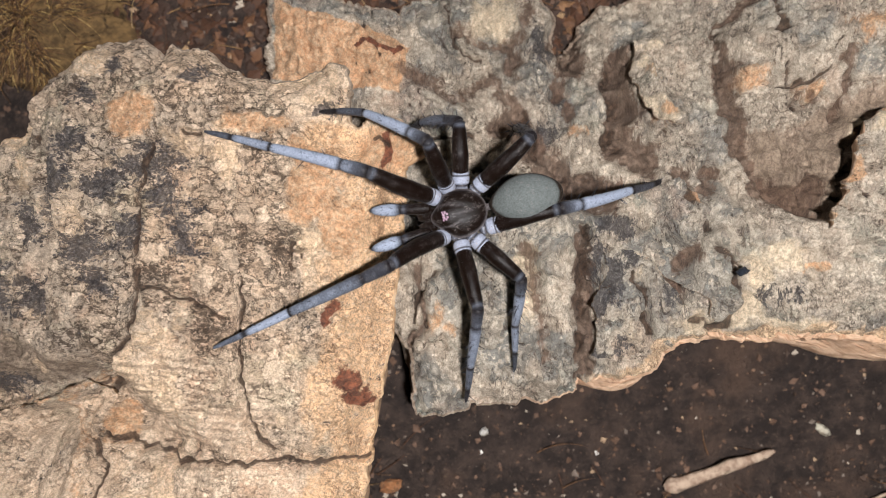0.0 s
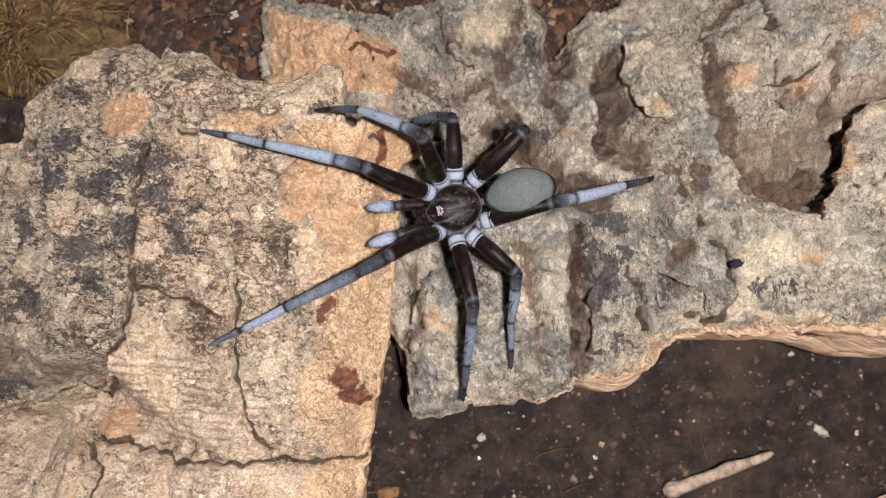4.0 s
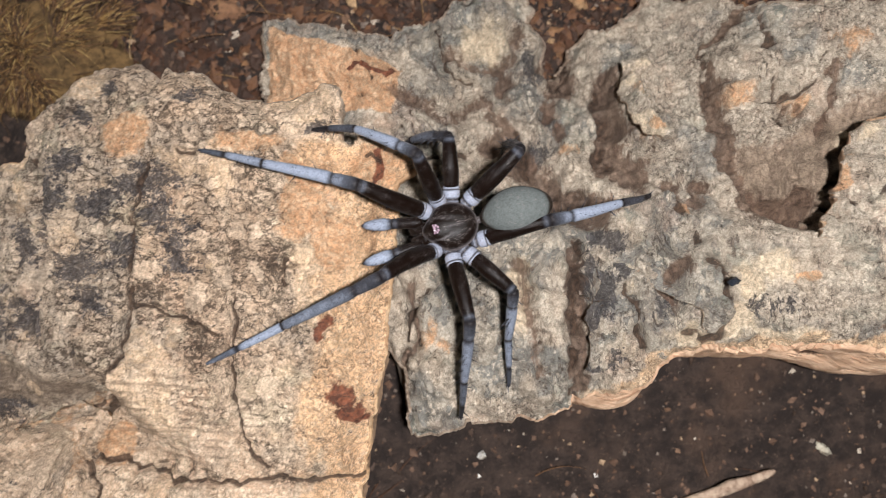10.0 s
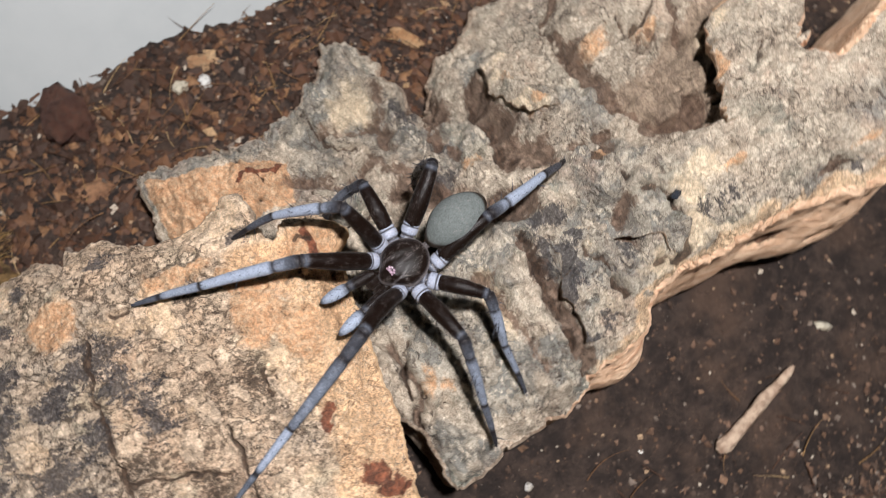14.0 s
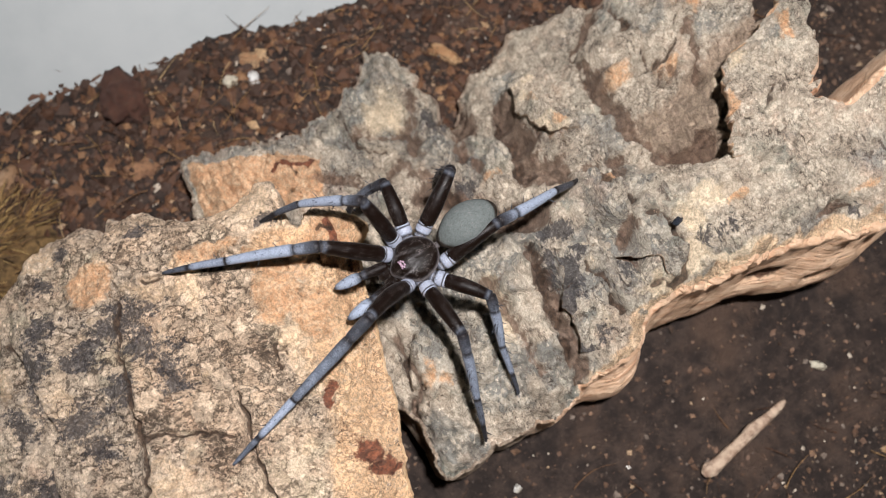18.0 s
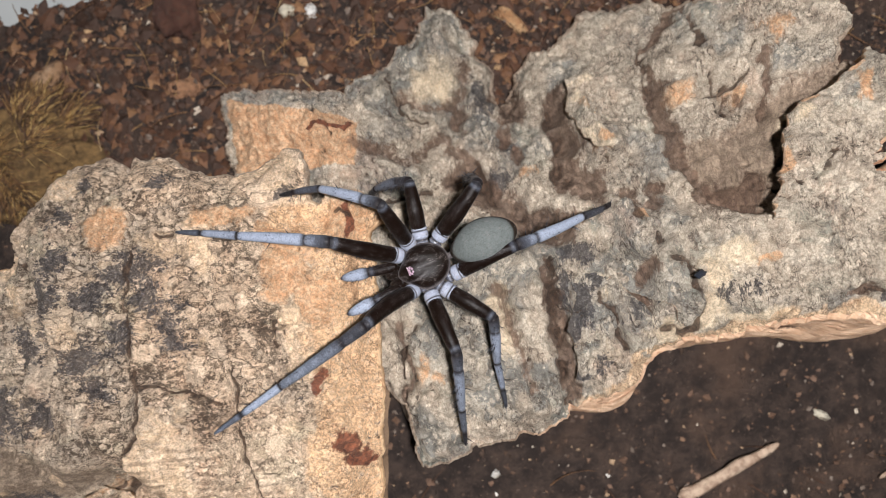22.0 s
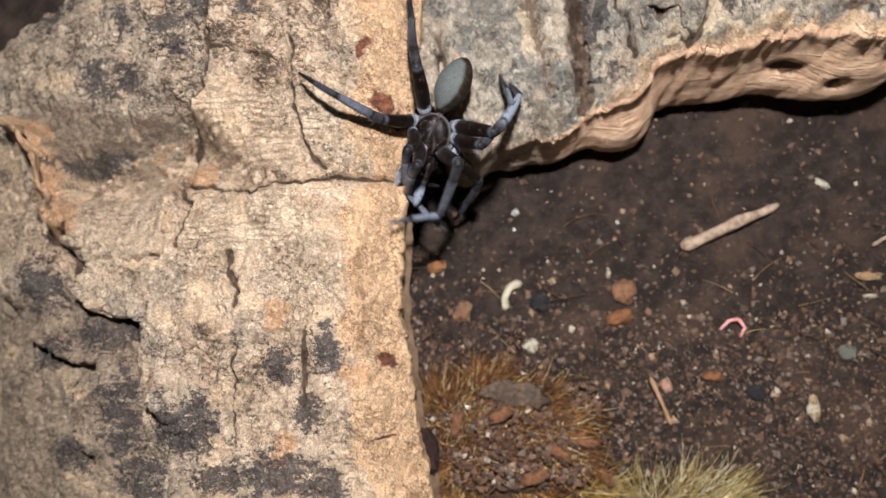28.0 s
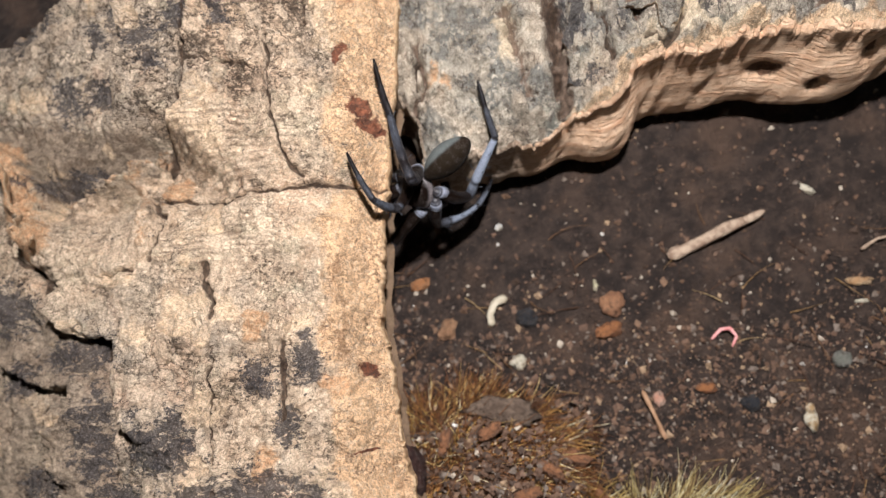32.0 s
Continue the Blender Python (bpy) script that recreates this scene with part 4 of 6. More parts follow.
def right_fields(x, y, d):
    crack = np.zeros(x.shape)
    wx, wy = x + 0.07 * fbm(x * 4, y * 4, 4, 171), y + 0.07 * fbm(x * 4, y * 4, 4, 172)
    # crack 6 is widened to paint the shade under the tongue's lip
    for k, line in enumerate(RIGHT_CRACKS):
        dist, _ = along(wx, wy, line)
        crack = np.maximum(crack, np.exp(-(dist / ((0.10 + 0.08 * fbm(x * 2, y * 2, 3, 177)) if k in (1, 2) else 0.06 if k in (5, 6, 9) else 0.028)) ** 2))
    warpx, warpy = x + 0.10 * fbm(x * 3, y * 3, 4, 151), y + 0.10 * fbm(x * 3, y * 3, 4, 152)
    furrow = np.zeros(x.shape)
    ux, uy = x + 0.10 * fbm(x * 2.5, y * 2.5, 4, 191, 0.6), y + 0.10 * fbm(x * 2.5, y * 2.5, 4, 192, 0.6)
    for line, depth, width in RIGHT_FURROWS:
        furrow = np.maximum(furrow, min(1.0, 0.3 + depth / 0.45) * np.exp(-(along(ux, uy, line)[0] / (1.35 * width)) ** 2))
    crease = np.abs(fbm(x * 1.5 + 0.3 * y, y * 1.1, 4, 193, 0.58))
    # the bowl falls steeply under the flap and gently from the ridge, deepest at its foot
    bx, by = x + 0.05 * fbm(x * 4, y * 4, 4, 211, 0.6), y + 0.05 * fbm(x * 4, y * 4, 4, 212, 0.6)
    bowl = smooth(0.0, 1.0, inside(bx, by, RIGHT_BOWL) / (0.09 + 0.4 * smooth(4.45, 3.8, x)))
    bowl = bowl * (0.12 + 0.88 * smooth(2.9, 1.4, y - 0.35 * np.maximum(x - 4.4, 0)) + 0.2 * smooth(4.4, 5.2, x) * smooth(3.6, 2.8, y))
    crack = np.maximum(crack, 0.9 * smooth(0.05, 0.0, crease) * smooth(-0.2, 0.25, fbm(x * 1.1, y * 1.1, 3, 194)))
    return {
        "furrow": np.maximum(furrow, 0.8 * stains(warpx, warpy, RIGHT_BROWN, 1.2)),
        # the bowl's depth also browns its colour, more towards its foot
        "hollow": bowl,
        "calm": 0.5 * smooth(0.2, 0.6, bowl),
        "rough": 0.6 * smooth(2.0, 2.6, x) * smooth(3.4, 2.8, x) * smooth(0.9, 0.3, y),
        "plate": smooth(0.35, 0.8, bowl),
        "cut": 0.8 * smooth(0.22, 0.05, d + 0.1 * fbm(x * 3, y * 3, 3, 131)) * smooth(1.4, 2.4, x) * smooth(0.6, 0.0, y - 0.1 * x),
        "orange": smooth(-0.06, 0.10, inside(x + 0.04 * fbm(x * 4, y * 4, 3, 181), y + 0.04 * fbm(x * 4, y * 4, 3, 182), RIGHT_SAWN)) + 0.62 * stains(warpx, warpy, RIGHT_ORANGE, 1.3),
        "dark": np.maximum(stains(warpx, warpy, RIGHT_DARK, 1.1), 0.12 * smooth(0.0, 0.6, fbm(x * 1.2, y * 1.2, 3, 161))),
        "red": 0.9 * np.exp(-(along(warpx, warpy, [(-1.23, 2.91), (-0.95, 2.99), (-0.66, 2.97)])[0] / 0.055) ** 2),
        "pale": stains(warpx, warpy, RIGHT_PALE, 1.1),
        "groove": crack * smooth(-0.7, 0.3, fbm(x * 2.2, y * 2.2, 4, 178, 0.6)),
        "grey": np.maximum(smooth(0.35, -0.2, fbm(x * 0.9, y * 0.9, 3, 168)) * smooth(3.4, 2.0, x + 0.3 * y), 0.5 * smooth(0.1, 0.4, fbm(x * 0.8, y * 0.8, 3, 169))),
    }


def right_relief(x, y, d, f):
    z = 0.20 * fbm(x * 1.1, y * 1.1, 4, 112, 0.6) + 0.05 * fbm(x * 4.5, y * 4.5, 5, 113, 0.68) + ledges(x, y, RIGHT_STEPS) + welts(x, y, RIGHT_WELTS)
    wx, wy = x + 0.12 * fbm(x * 2, y * 2, 3, 195), y + 0.12 * fbm(x * 2, y * 2, 3, 196)
    z = z + 0.22 * np.minimum(0.8, np.abs(fbm(x * 1.5 + 0.3 * y, y * 1.1, 4, 193, 0.58))) + 0.09 * np.abs(fbm(wx * 4.2 + wy, wy * 2.6, 3, 197, 0.6))
    z = z + 0.05 * np.abs(fbm(wx * 9, wy * 4, 3, 198, 0.6)) * smooth(3.6, 2.4, x)
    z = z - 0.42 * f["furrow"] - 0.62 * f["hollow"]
    stripe = fbm(x * 5 + y * 1.2, y * 0.9 - 0.3 * x, 4, 115, 0.6)
    z = z + 0.075 * stripe * (1 - 0.7 * smooth(3.6, 4.4, x))
    z = z + 0.3 * blob(x, y, 2.7, 2.5, 0.3, 0.8) + 0.45 * blob(x, y, 0.75, 4.1, 0.4, 0.5) + 0.25 * blob(x, y, -1.2, 3.0, 0.7, 0.5)
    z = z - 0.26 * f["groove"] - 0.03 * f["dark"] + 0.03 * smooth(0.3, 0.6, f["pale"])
    return z - 0.16 * smooth(0.2, 0.0, d)


def flake(thing, name, label, outline, lip_line, kind, rise, reach, seed, clear=(), colour=None, edge_grey=0.4):
    """A flake of bark that overhangs along its lip and is grown together with the slab behind it."""
    form, fields, relief, mat, edge = kind
    x, y, d, quads, rim, nx, ny = sheet(outline, 0.023, 0.05, seed)
    f = fields(x, y, np.full(x.shape, 9.0))
    for key in clear:
        f[key] = np.zeros(x.shape)
    lip = along(x, y, lip_line)[0]
    if colour:
        colour(f, x, y, lip)
    z = form(x, y) + relief(x, y, np.full(x.shape, 9.0), f) + rise * np.exp(-(lip / reach) ** 2) - 0.1 * smooth(1.2 * reach, 2.2 * reach, lip) - 0.05 * smooth(0.06, 0.0, d)
    part(name, raw_mesh(name, np.stack([x, y, z], 1), quads, f), mat, thing, label)
    verts, strip, _ = wall_strip(x, y, z, rim, nx, ny, [(0.0, 0.0), (0.0, 0.04), (-0.02, 0.1), (-0.06, 0.2), (-0.1, 0.32)], 0.01, seed + 2, lambda a, b: np.ones(a.shape), lambda a, b, down: 0.0, 12)
    part(name + "_edge", raw_mesh(name + "_edge", verts, strip, {"knot": np.zeros(len(verts)), "grey": np.full(len(verts), edge_grey)}), edge, thing)


def orange_lip(f, x, y, lip):
    f["orange"] = np.maximum(f["orange"], 0.75 * np.exp(-(lip / 0.07) ** 2) * smooth(-0.1, 0.35, fbm(x * 3, y * 3, 3, 305)))


def grey_tongue(f, x, y, lip):
    f["grey"] = np.full(x.shape, 1.0)
    f["furrow"] = np.maximum(0.8 * blob(x, y, 2.98, 0.38, 0.1, 0.25, -30), 0.5 * blob(x, y, 2.5, 0.75, 0.2, 0.1))
    f["orange"] = 0.8 * blob(x, y, 2.98, 1.1, 0.07, 0.14, 30)


def mottled(f, x, y, lip):
    f["dark"] = 0.9 * smooth(0.75, 0.0, lip) * smooth(-0.35, 0.3, fbm(x * 2.2, y * 1.3, 4, 321)) + 0.1
    f["pale"] = 0.55 * smooth(-0.1, 0.4, fbm(x * 2.0, y * 1.2, 4, 322))


def warm_ridge(f, x, y, lip):
    f["pale"] = 0.7 * smooth(0.45, 0.1, lip) * smooth(-0.4, 0.2, fbm(x * 2.5, y * 2.5, 3, 361))
    f["orange"] = 0.7 * blob(x, y, 2.74, 2.2, 0.16, 0.12, -30) + 0.5 * blob(x, y, 2.6, 2.75, 0.12, 0.25)


def fleshy(f, x, y, lip):
    f["orange"] = 0.95 * smooth(-0.6, 0.1, fbm(x * 1.8, y * 1.8, 3, 331)) * smooth(0.7, 0.3, lip)


def left_flakes(thing):
    kind = (left_form, left_fields, left_relief, bark_left_mat, cut_left_mat)
    broken = [(-5.43, -3.41), (-5.66, -3.75), (-5.53, -4.08), (-5.1, -4.2), (-4.56, -4.26), (-4.55, -4.73), (-4.41, -5.06), (-4.35, -5.44), (-4.04, -5.71)]
    flake(thing, "broken_flake", "tan flake broken away above dark stains", broken + [(-3.3, -5.6), (-3.4, -4.6), (-3.7, -3.7), (-4.7, -3.1)], broken, kind, 0.14, 0.3, 341, ("hollow", "groove"))
    curl = [(-5.6, -2.12), (-5.25, -1.98), (-4.9, -1.9), (-4.56, -1.74), (-4.25, -1.6), (-4.03, -1.72)]
    flake(thing, "curled_lip", "cream curled lip above the fold", curl + [(-3.95, -2.1), (-4.2, -2.5), (-4.9, -2.7), (-5.6, -2.6)], curl, kind, 0.2, 0.22, 345, ("hollow", "groove"), orange_lip)
    ridge = [(-7.37, -0.94), (-6.72, -1.19), (-6.39, -1.62), (-6.45, -2.07), (-6.09, -2.44), (-5.73, -2.84)]
    flake(thing, "orange_ridge", "orange-pink swollen ridge of the bark", ridge + [(-6.2, -3.0), (-6.65, -2.75), (-6.95, -2.2), (-6.85, -1.7), (-7.3, -1.2)], ridge, kind, 0.25, 0.3, 349, ("hollow", "groove", "dark"), fleshy)
    low = [(-7.22, -4.08), (-6.78, -4.54), (-5.95, -4.88), (-5.36, -4.91), (-5.3, -5.2), (-5.87, -5.45), (-5.91, -5.75)]
    flake(thing, "lower_flake", "grey-brown flake at the slab's foot", low + [(-5.0, -5.7), (-4.75, -4.9), (-5.2, -4.4), (-6.6, -3.9)], low, kind, 0.12, 0.25, 353, ("groove",), None, 0.9)


def right_flakes(thing):
    kind = (right_form, right_fields, right_relief, bark_right_mat, cut_right_mat)
    flat = ("hollow", "plate", "calm", "furrow", "cut")
    flake(thing, "flap", "jagged grey flake overhanging the bowl", FLAP_LIP + [(6.22, 2.5), (6.0, 1.9), (5.7, 1.2), (5.2, 0.7)], FLAP_LIP, kind, 0.07, 0.28, 301, flat, orange_lip)
    tongue = [(2.84, 1.34), (3.0, 1.12), (3.21, 0.82), (3.4, 0.55), (3.54, 0.3), (3.57, 0.03), (3.5, -0.26), (3.37, -0.38), (3.24, -0.26), (3.1, -0.05)]
    flake(thing, "folded_tongue", "smooth grey tongue of bark folded over the pale layer", tongue + [(2.75, 0.15), (2.35, 0.5), (2.2, 0.85), (2.4, 1.15)], tongue, kind, 0.15, 0.28, 311, flat + ("dark", "pale"), grey_tongue, 0.8)
    knob = [(2.95, 3.3), (2.7, 3.3), (2.44, 3.18), (2.4, 2.9), (2.46, 2.55), (2.58, 2.2), (2.66, 2.03), (2.88, 1.98)]
    flake(thing, "knobbly_ridge", "knobbly cream and orange ridge beside the bowl", knob + [(3.15, 2.2), (3.2, 2.8), (3.15, 3.15)], knob, kind, 0.16, 0.3, 357, flat + ("dark",), warm_ridge, 0.9)
    plate = [(2.75, 0.12), (2.35, 0.46), (2.02, 0.36), (2.06, 0.05), (1.96, -0.25), (2.02, -0.55), (1.97, -0.86)]
    flake(thing, "mottled_plate", "rough plate mottled black and cream", plate + [(2.5, -0.95), (2.85, -0.7), (3.1, -0.35)], plate, kind, 0.10, 0.3, 315, flat, mottled, 0.9)


# knot holes in the broken edge, shade painted in: place and width
KNOTS = [(5.0, -0.52, 1.7, 0.32), (5.75, -0.6, 1.5, 0.16), (6.3, -0.4, 2.2, 0.12)]

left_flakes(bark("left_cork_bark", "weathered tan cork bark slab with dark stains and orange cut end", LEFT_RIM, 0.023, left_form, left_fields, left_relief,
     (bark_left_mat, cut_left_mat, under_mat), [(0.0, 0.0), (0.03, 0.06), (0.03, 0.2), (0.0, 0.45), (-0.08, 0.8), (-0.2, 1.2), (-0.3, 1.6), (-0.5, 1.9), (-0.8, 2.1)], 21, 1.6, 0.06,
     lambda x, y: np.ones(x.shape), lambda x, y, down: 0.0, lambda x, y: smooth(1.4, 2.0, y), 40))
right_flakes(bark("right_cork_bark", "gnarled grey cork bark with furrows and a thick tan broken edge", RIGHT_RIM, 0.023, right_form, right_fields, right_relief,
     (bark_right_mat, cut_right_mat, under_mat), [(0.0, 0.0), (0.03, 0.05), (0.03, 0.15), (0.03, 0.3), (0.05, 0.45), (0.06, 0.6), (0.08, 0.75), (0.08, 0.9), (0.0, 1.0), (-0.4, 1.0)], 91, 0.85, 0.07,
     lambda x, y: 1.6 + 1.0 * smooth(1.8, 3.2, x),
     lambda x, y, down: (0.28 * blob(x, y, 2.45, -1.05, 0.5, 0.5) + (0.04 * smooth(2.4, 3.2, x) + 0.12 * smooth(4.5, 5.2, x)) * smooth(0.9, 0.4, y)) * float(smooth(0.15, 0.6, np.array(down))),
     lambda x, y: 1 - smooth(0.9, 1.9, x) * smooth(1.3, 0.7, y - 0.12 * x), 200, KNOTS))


# ---- loose things on the soil ----
def island_material(name, colours, rough=0.7, spec=0.3):
    """One joined heap whose crumbs each take a colour of their own."""
    n = Nodes(name)
    geo = n.add("ShaderNodeNewGeometry")
    ramp = n.add("ShaderNodeValToRGB")
    ramp.color_ramp.interpolation = "CONSTANT"
    while len(ramp.color_ramp.elements) < len(colours):
        ramp.color_ramp.elements.new(0.5)
    for e, (at, c) in zip(ramp.color_ramp.elements, colours):
        e.position, e.color = at, (*c, 1)
    n.link(geo.outputs["Random Per Island"], ramp.inputs[0])
    v = n.noise(1200, 5, 0.7)
    col = n.mix(n.math("MULTIPLY", n.ramp(v, 0.4, 0.65), 0.5), ramp.outputs[0], (0.05, 0.03, 0.02))
    return n.done(col, rough, v, 0.0003, spec)


crumb_mat = island_material("soil_crumbs", [(0.0, (0.05, 0.03, 0.02)), (0.3, (0.10, 0.055, 0.034)), (0.55, (0.13, 0.075, 0.048)), (0.72, (0.15, 0.085, 0.05)), (0.82, (0.15, 0.115, 0.09)), (0.93, (0.30, 0.20, 0.12)), (0.975, (0.42, 0.35, 0.27)), (0.994, (0.6, 0.56, 0.5))])
fibre_mat = island_material("soil_fibres", [(0.0, (0.09, 0.04, 0.02)), (0.4, (0.16, 0.08, 0.035)), (0.7, (0.26, 0.15, 0.06)), (0.9, (0.4, 0.27, 0.13))])
moss_mat = island_material("dry_moss", [(0.0, (0.10, 0.038, 0.014)), (0.3, (0.22, 0.085, 0.028)), (0.58, (0.36, 0.16, 0.045)), (0.78, (0.52, 0.31, 0.09)), (0.9, (0.68, 0.50, 0.20)), (0.97, (0.82, 0.72, 0.46))], 0.45)


brown_moss_mat = island_material("brown_moss", [(0.0, (0.05, 0.026, 0.012)), (0.35, (0.14, 0.07, 0.028)), (0.65, (0.26, 0.15, 0.05)), (0.88, (0.4, 0.27, 0.1))], 0.6)
pale_moss_mat = island_material("pale_moss", [(0.0, (0.22, 0.13, 0.045)), (0.3, (0.42, 0.31, 0.11)), (0.58, (0.58, 0.47, 0.21)), (0.8, (0.72, 0.63, 0.38)), (0.93, (0.85, 0.79, 0.58))], 0.5)


def soil_height(x, y):
    return 0.10 * fbm(x * 0.7, y * 0.7, 3, 3) + 0.05 * fbm(x * 3, y * 3, 4, 8, 0.65) - 0.06


def crumbs(count, seed, lo, hi, size, rise=None):
    rng = np.random.default_rng(seed)
    base = np.array([[1, 0, 0], [-1, 0, 0], [0, 1, 0], [0, -1, 0], [0, 0, 1], [0, 0, -1]], float)
    faces = np.array([[0, 2, 4], [2, 1, 4], [1, 3, 4], [3, 0, 4], [2, 0, 5], [1, 2, 5], [3, 1, 5], [0, 3, 5]])
    x, y = rng.uniform(lo[0], hi[0], count), rng.uniform(lo[1], hi[1], count)
    near = (y < 1.2) & (x > -1.5) & (rng.random(count) < 0.78 * smooth(-5.4, -2.4, y + 0.5 * grain(x * 0.6, y * 0.6, 77)))
    y = np.where(near, rng.uniform(-8.5, -4.2, count), y)
    r = size * np.minimum(2.2, rng.lognormal(0, 0.5, count))
    v = base[None] * rng.uniform(0.5, 1.3, (count, 6, 3)) * r[:, None, None] * np.array([1.2, 1.0, 0.6]) + rng.normal(0, 0.2, (count, 6, 3)) * r[:, None, None]
    a = rng.uniform(0, 6.3, count)
    c, s = np.cos(a)[:, None], np.sin(a)[:, None]
    v = np.stack([v[..., 0] * c - v[..., 1] * s, v[..., 0] * s + v[..., 1] * c, v[..., 2]], -1)
    v += np.stack([x, y, (soil_height(x, y) if rise is None else rise(x, y)) + 0.15 * r], -1)[:, None]
    return raw_mesh("crumbs", v.reshape(-1, 3), (faces[None] + 6 * np.arange(count)[:, None, None]).reshape(-1, 3), smooth_faces=False)


def strands(starts, ways, length, width, droop, seed, steps=7, curl=0.5):
    """Many thin tapering three-sided strands."""
    rng = np.random.default_rng(seed)
    n = len(starts)
    length = length * rng.uniform(0.6, 1.3, n)
    p, d = np.array(starts, float), np.array(ways, float)
    d /= np.linalg.norm(d, axis=1)[:, None]
    bend = rng.normal(0, curl, (n, 3)) - np.array([0, 0, droop])
    rings = []
    for k in range(steps):
        w = width * (1 - 0.85 * k / (steps - 1))
        side = np.cross(d, [0, 0, 1.0]) + 1e-4
        side /= np.linalg.norm(side, axis=1)[:, None]
        up = np.cross(side, d)
        rings.append(np.stack([p + w * (math.cos(a) * side + math.sin(a) * up) for a in (1.57, 3.66, 5.76)], 1))
        p = p + d * (length / (steps - 1))[:, None]
        d = d + bend / (steps - 1)
        d /= np.linalg.norm(d, axis=1)[:, None]
    v = np.stack(rings, 1).reshape(-1, 3)
    q = []
    for k in range(steps - 1):
        for a in range(3):
            b = (a + 1) % 3
            q.append([k * 3 + a, k * 3 + b, k * 3 + 3 + b, k * 3 + 3 + a])
    q = np.array(q)
    return raw_mesh("strands", v, (q[None] + 3 * steps * np.arange(n)[:, None, None]).reshape(-1, 4))


def heap(name, me, mat, label, category):
    ob = new(name, me)
    me.materials.append(mat)
    return tagged(ob, label, category, kind="stuff")


heap("soil_crumbs", crumbs(15000, 5, (-7, -9.5), (10, 6.1), 0.031), crumb_mat, "loose dark and pale crumbs of soil and bark", "soil crumbs")
litter_mat = island_material("leaf_litter", [(0.0, (0.03, 0.014, 0.008)), (0.4, (0.065, 0.028, 0.014)), (0.74, (0.11, 0.050, 0.023)), (0.93, (0.18, 0.092, 0.042)), (0.988, (0.36, 0.23, 0.12))])
heap("leaf_litter", crumbs(5200, 7, (-8, 2.6), (7, 6.1), 0.06), litter_mat, "crumbled red-brown leaf and wood litter along the tub wall", "leaf litter")
heap("soil_grit", crumbs(22000, 6, (-1.5, -8.5), (9, 6.1), 0.017), crumb_mat, "fine pale and brown grit scattered over the soil", "soil grit")


def soil_fibres():
    rng = np.random.default_rng(9)
    n = 700
    x, y = rng.uniform(-7, 9, n), np.where(rng.random(n) < 0.72, rng.uniform(2.5, 6.1, n), rng.uniform(-8.5, -2.5, n))
    a = rng.uniform(0, 6.3, n)
    heap("coconut_fibres", strands(np.stack([x, y, soil_height(x, y) + 0.03], 1), np.stack([np.cos(a), np.sin(a), rng.uniform(0, 0.3, n)], 1), 0.7, 0.013, 0.25, 10), fibre_mat, "thin curled brown coconut fibres on the soil", "fibres")


soil_fibres()


def moss(name, cx, cy, rx, ry, height, count, seed, label, lean, mat, core, length=0.75):
    """A mound of dry moss: a rough core and many strands."""
    thing = new(name)
    tagged(thing, label, "moss")
    rng = np.random.default_rng(seed)
    bm = bmesh.new()
    bmesh.ops.create_icosphere(bm, subdivisions=5, radius=1)
    for v in bm.verts:
        k = 1 + 0.3 * noise.noise(v.co * 2.5 + Vector((seed, 0, 0))) + 0.12 * noise.noise(v.co * 9)
        v.co = Vector(((cx + v.co.x * rx * 0.85 * k) * CM, (cy + v.co.y * ry * 0.85 * k) * CM, v.co.z * height * 0.8 * k * CM))
    part("moss_core", bm, plain_material(name + "_core", core, tuple(2.6 * c for c in core), 600, 0.8, 0.0016), thing, "matted brown moss core")
    tufts = int(count * length / 68)
    tth, tr = rng.uniform(0, 6.3, tufts), np.sqrt(rng.random(tufts))
    k = rng.integers(0, tufts, count)
    wide = rng.normal(0, 0.11, (count, 2))
    x, y = cx + rx * tr[k] * np.cos(tth[k]) + wide[:, 0], cy + ry * tr[k] * np.sin(tth[k]) + wide[:, 1]
    r = np.minimum(0.99, np.hypot((x - cx) / rx, (y - cy) / ry))
    z = height * np.sqrt(np.maximum(0.02, 1 - r * r)) * 0.75
    fan = rng.normal(0, 0.35, (count, 2)) + 3.0 * wide
    ways = np.stack([np.cos(tth[k]) * (0.3 + tr[k]) + lean[0] + fan[:, 0], np.sin(tth[k]) * (0.3 + tr[k]) + lean[1] + fan[:, 1], rng.uniform(0.05, 0.7, count)], 1)
    part("moss_strand_mat", strands(np.stack([x, y, z], 1), ways, length, 0.0125, 1.2, seed + 1, 8, 0.45), mat, thing, "fine golden-brown moss strands")
    return thing


golden_moss_mat = island_material("golden_moss", [(0.0, (0.16, 0.07, 0.02)), (0.3, (0.38, 0.22, 0.05)), (0.6, (0.58, 0.40, 0.11)), (0.85, (0.74, 0.58, 0.24)), (0.95, (0.84, 0.76, 0.48))], 0.45)
moss("moss_clump", 0.45, -6.7, 1.75, 1.35, 1.1, 6000, 40, "clump of dry golden-brown moss against the bark", (0.7, -0.9), moss_mat, (0.045, 0.022, 0.011), 0.55)
moss("moss_tuft", 1.9, -7.35, 0.65, 0.45, 0.7, 1500, 52, "spreading tuft of golden moss strands", (0.2, -1.2), golden_moss_mat, (0.07, 0.04, 0.015))
moss("moss_tuft", 3.55, -7.5, 0.95, 0.42, 0.4, 1100, 44, "low tuft of pale green-gold moss on the soil", (0.9, -0.4), pale_moss_mat, (0.10, 0.07, 0.03))
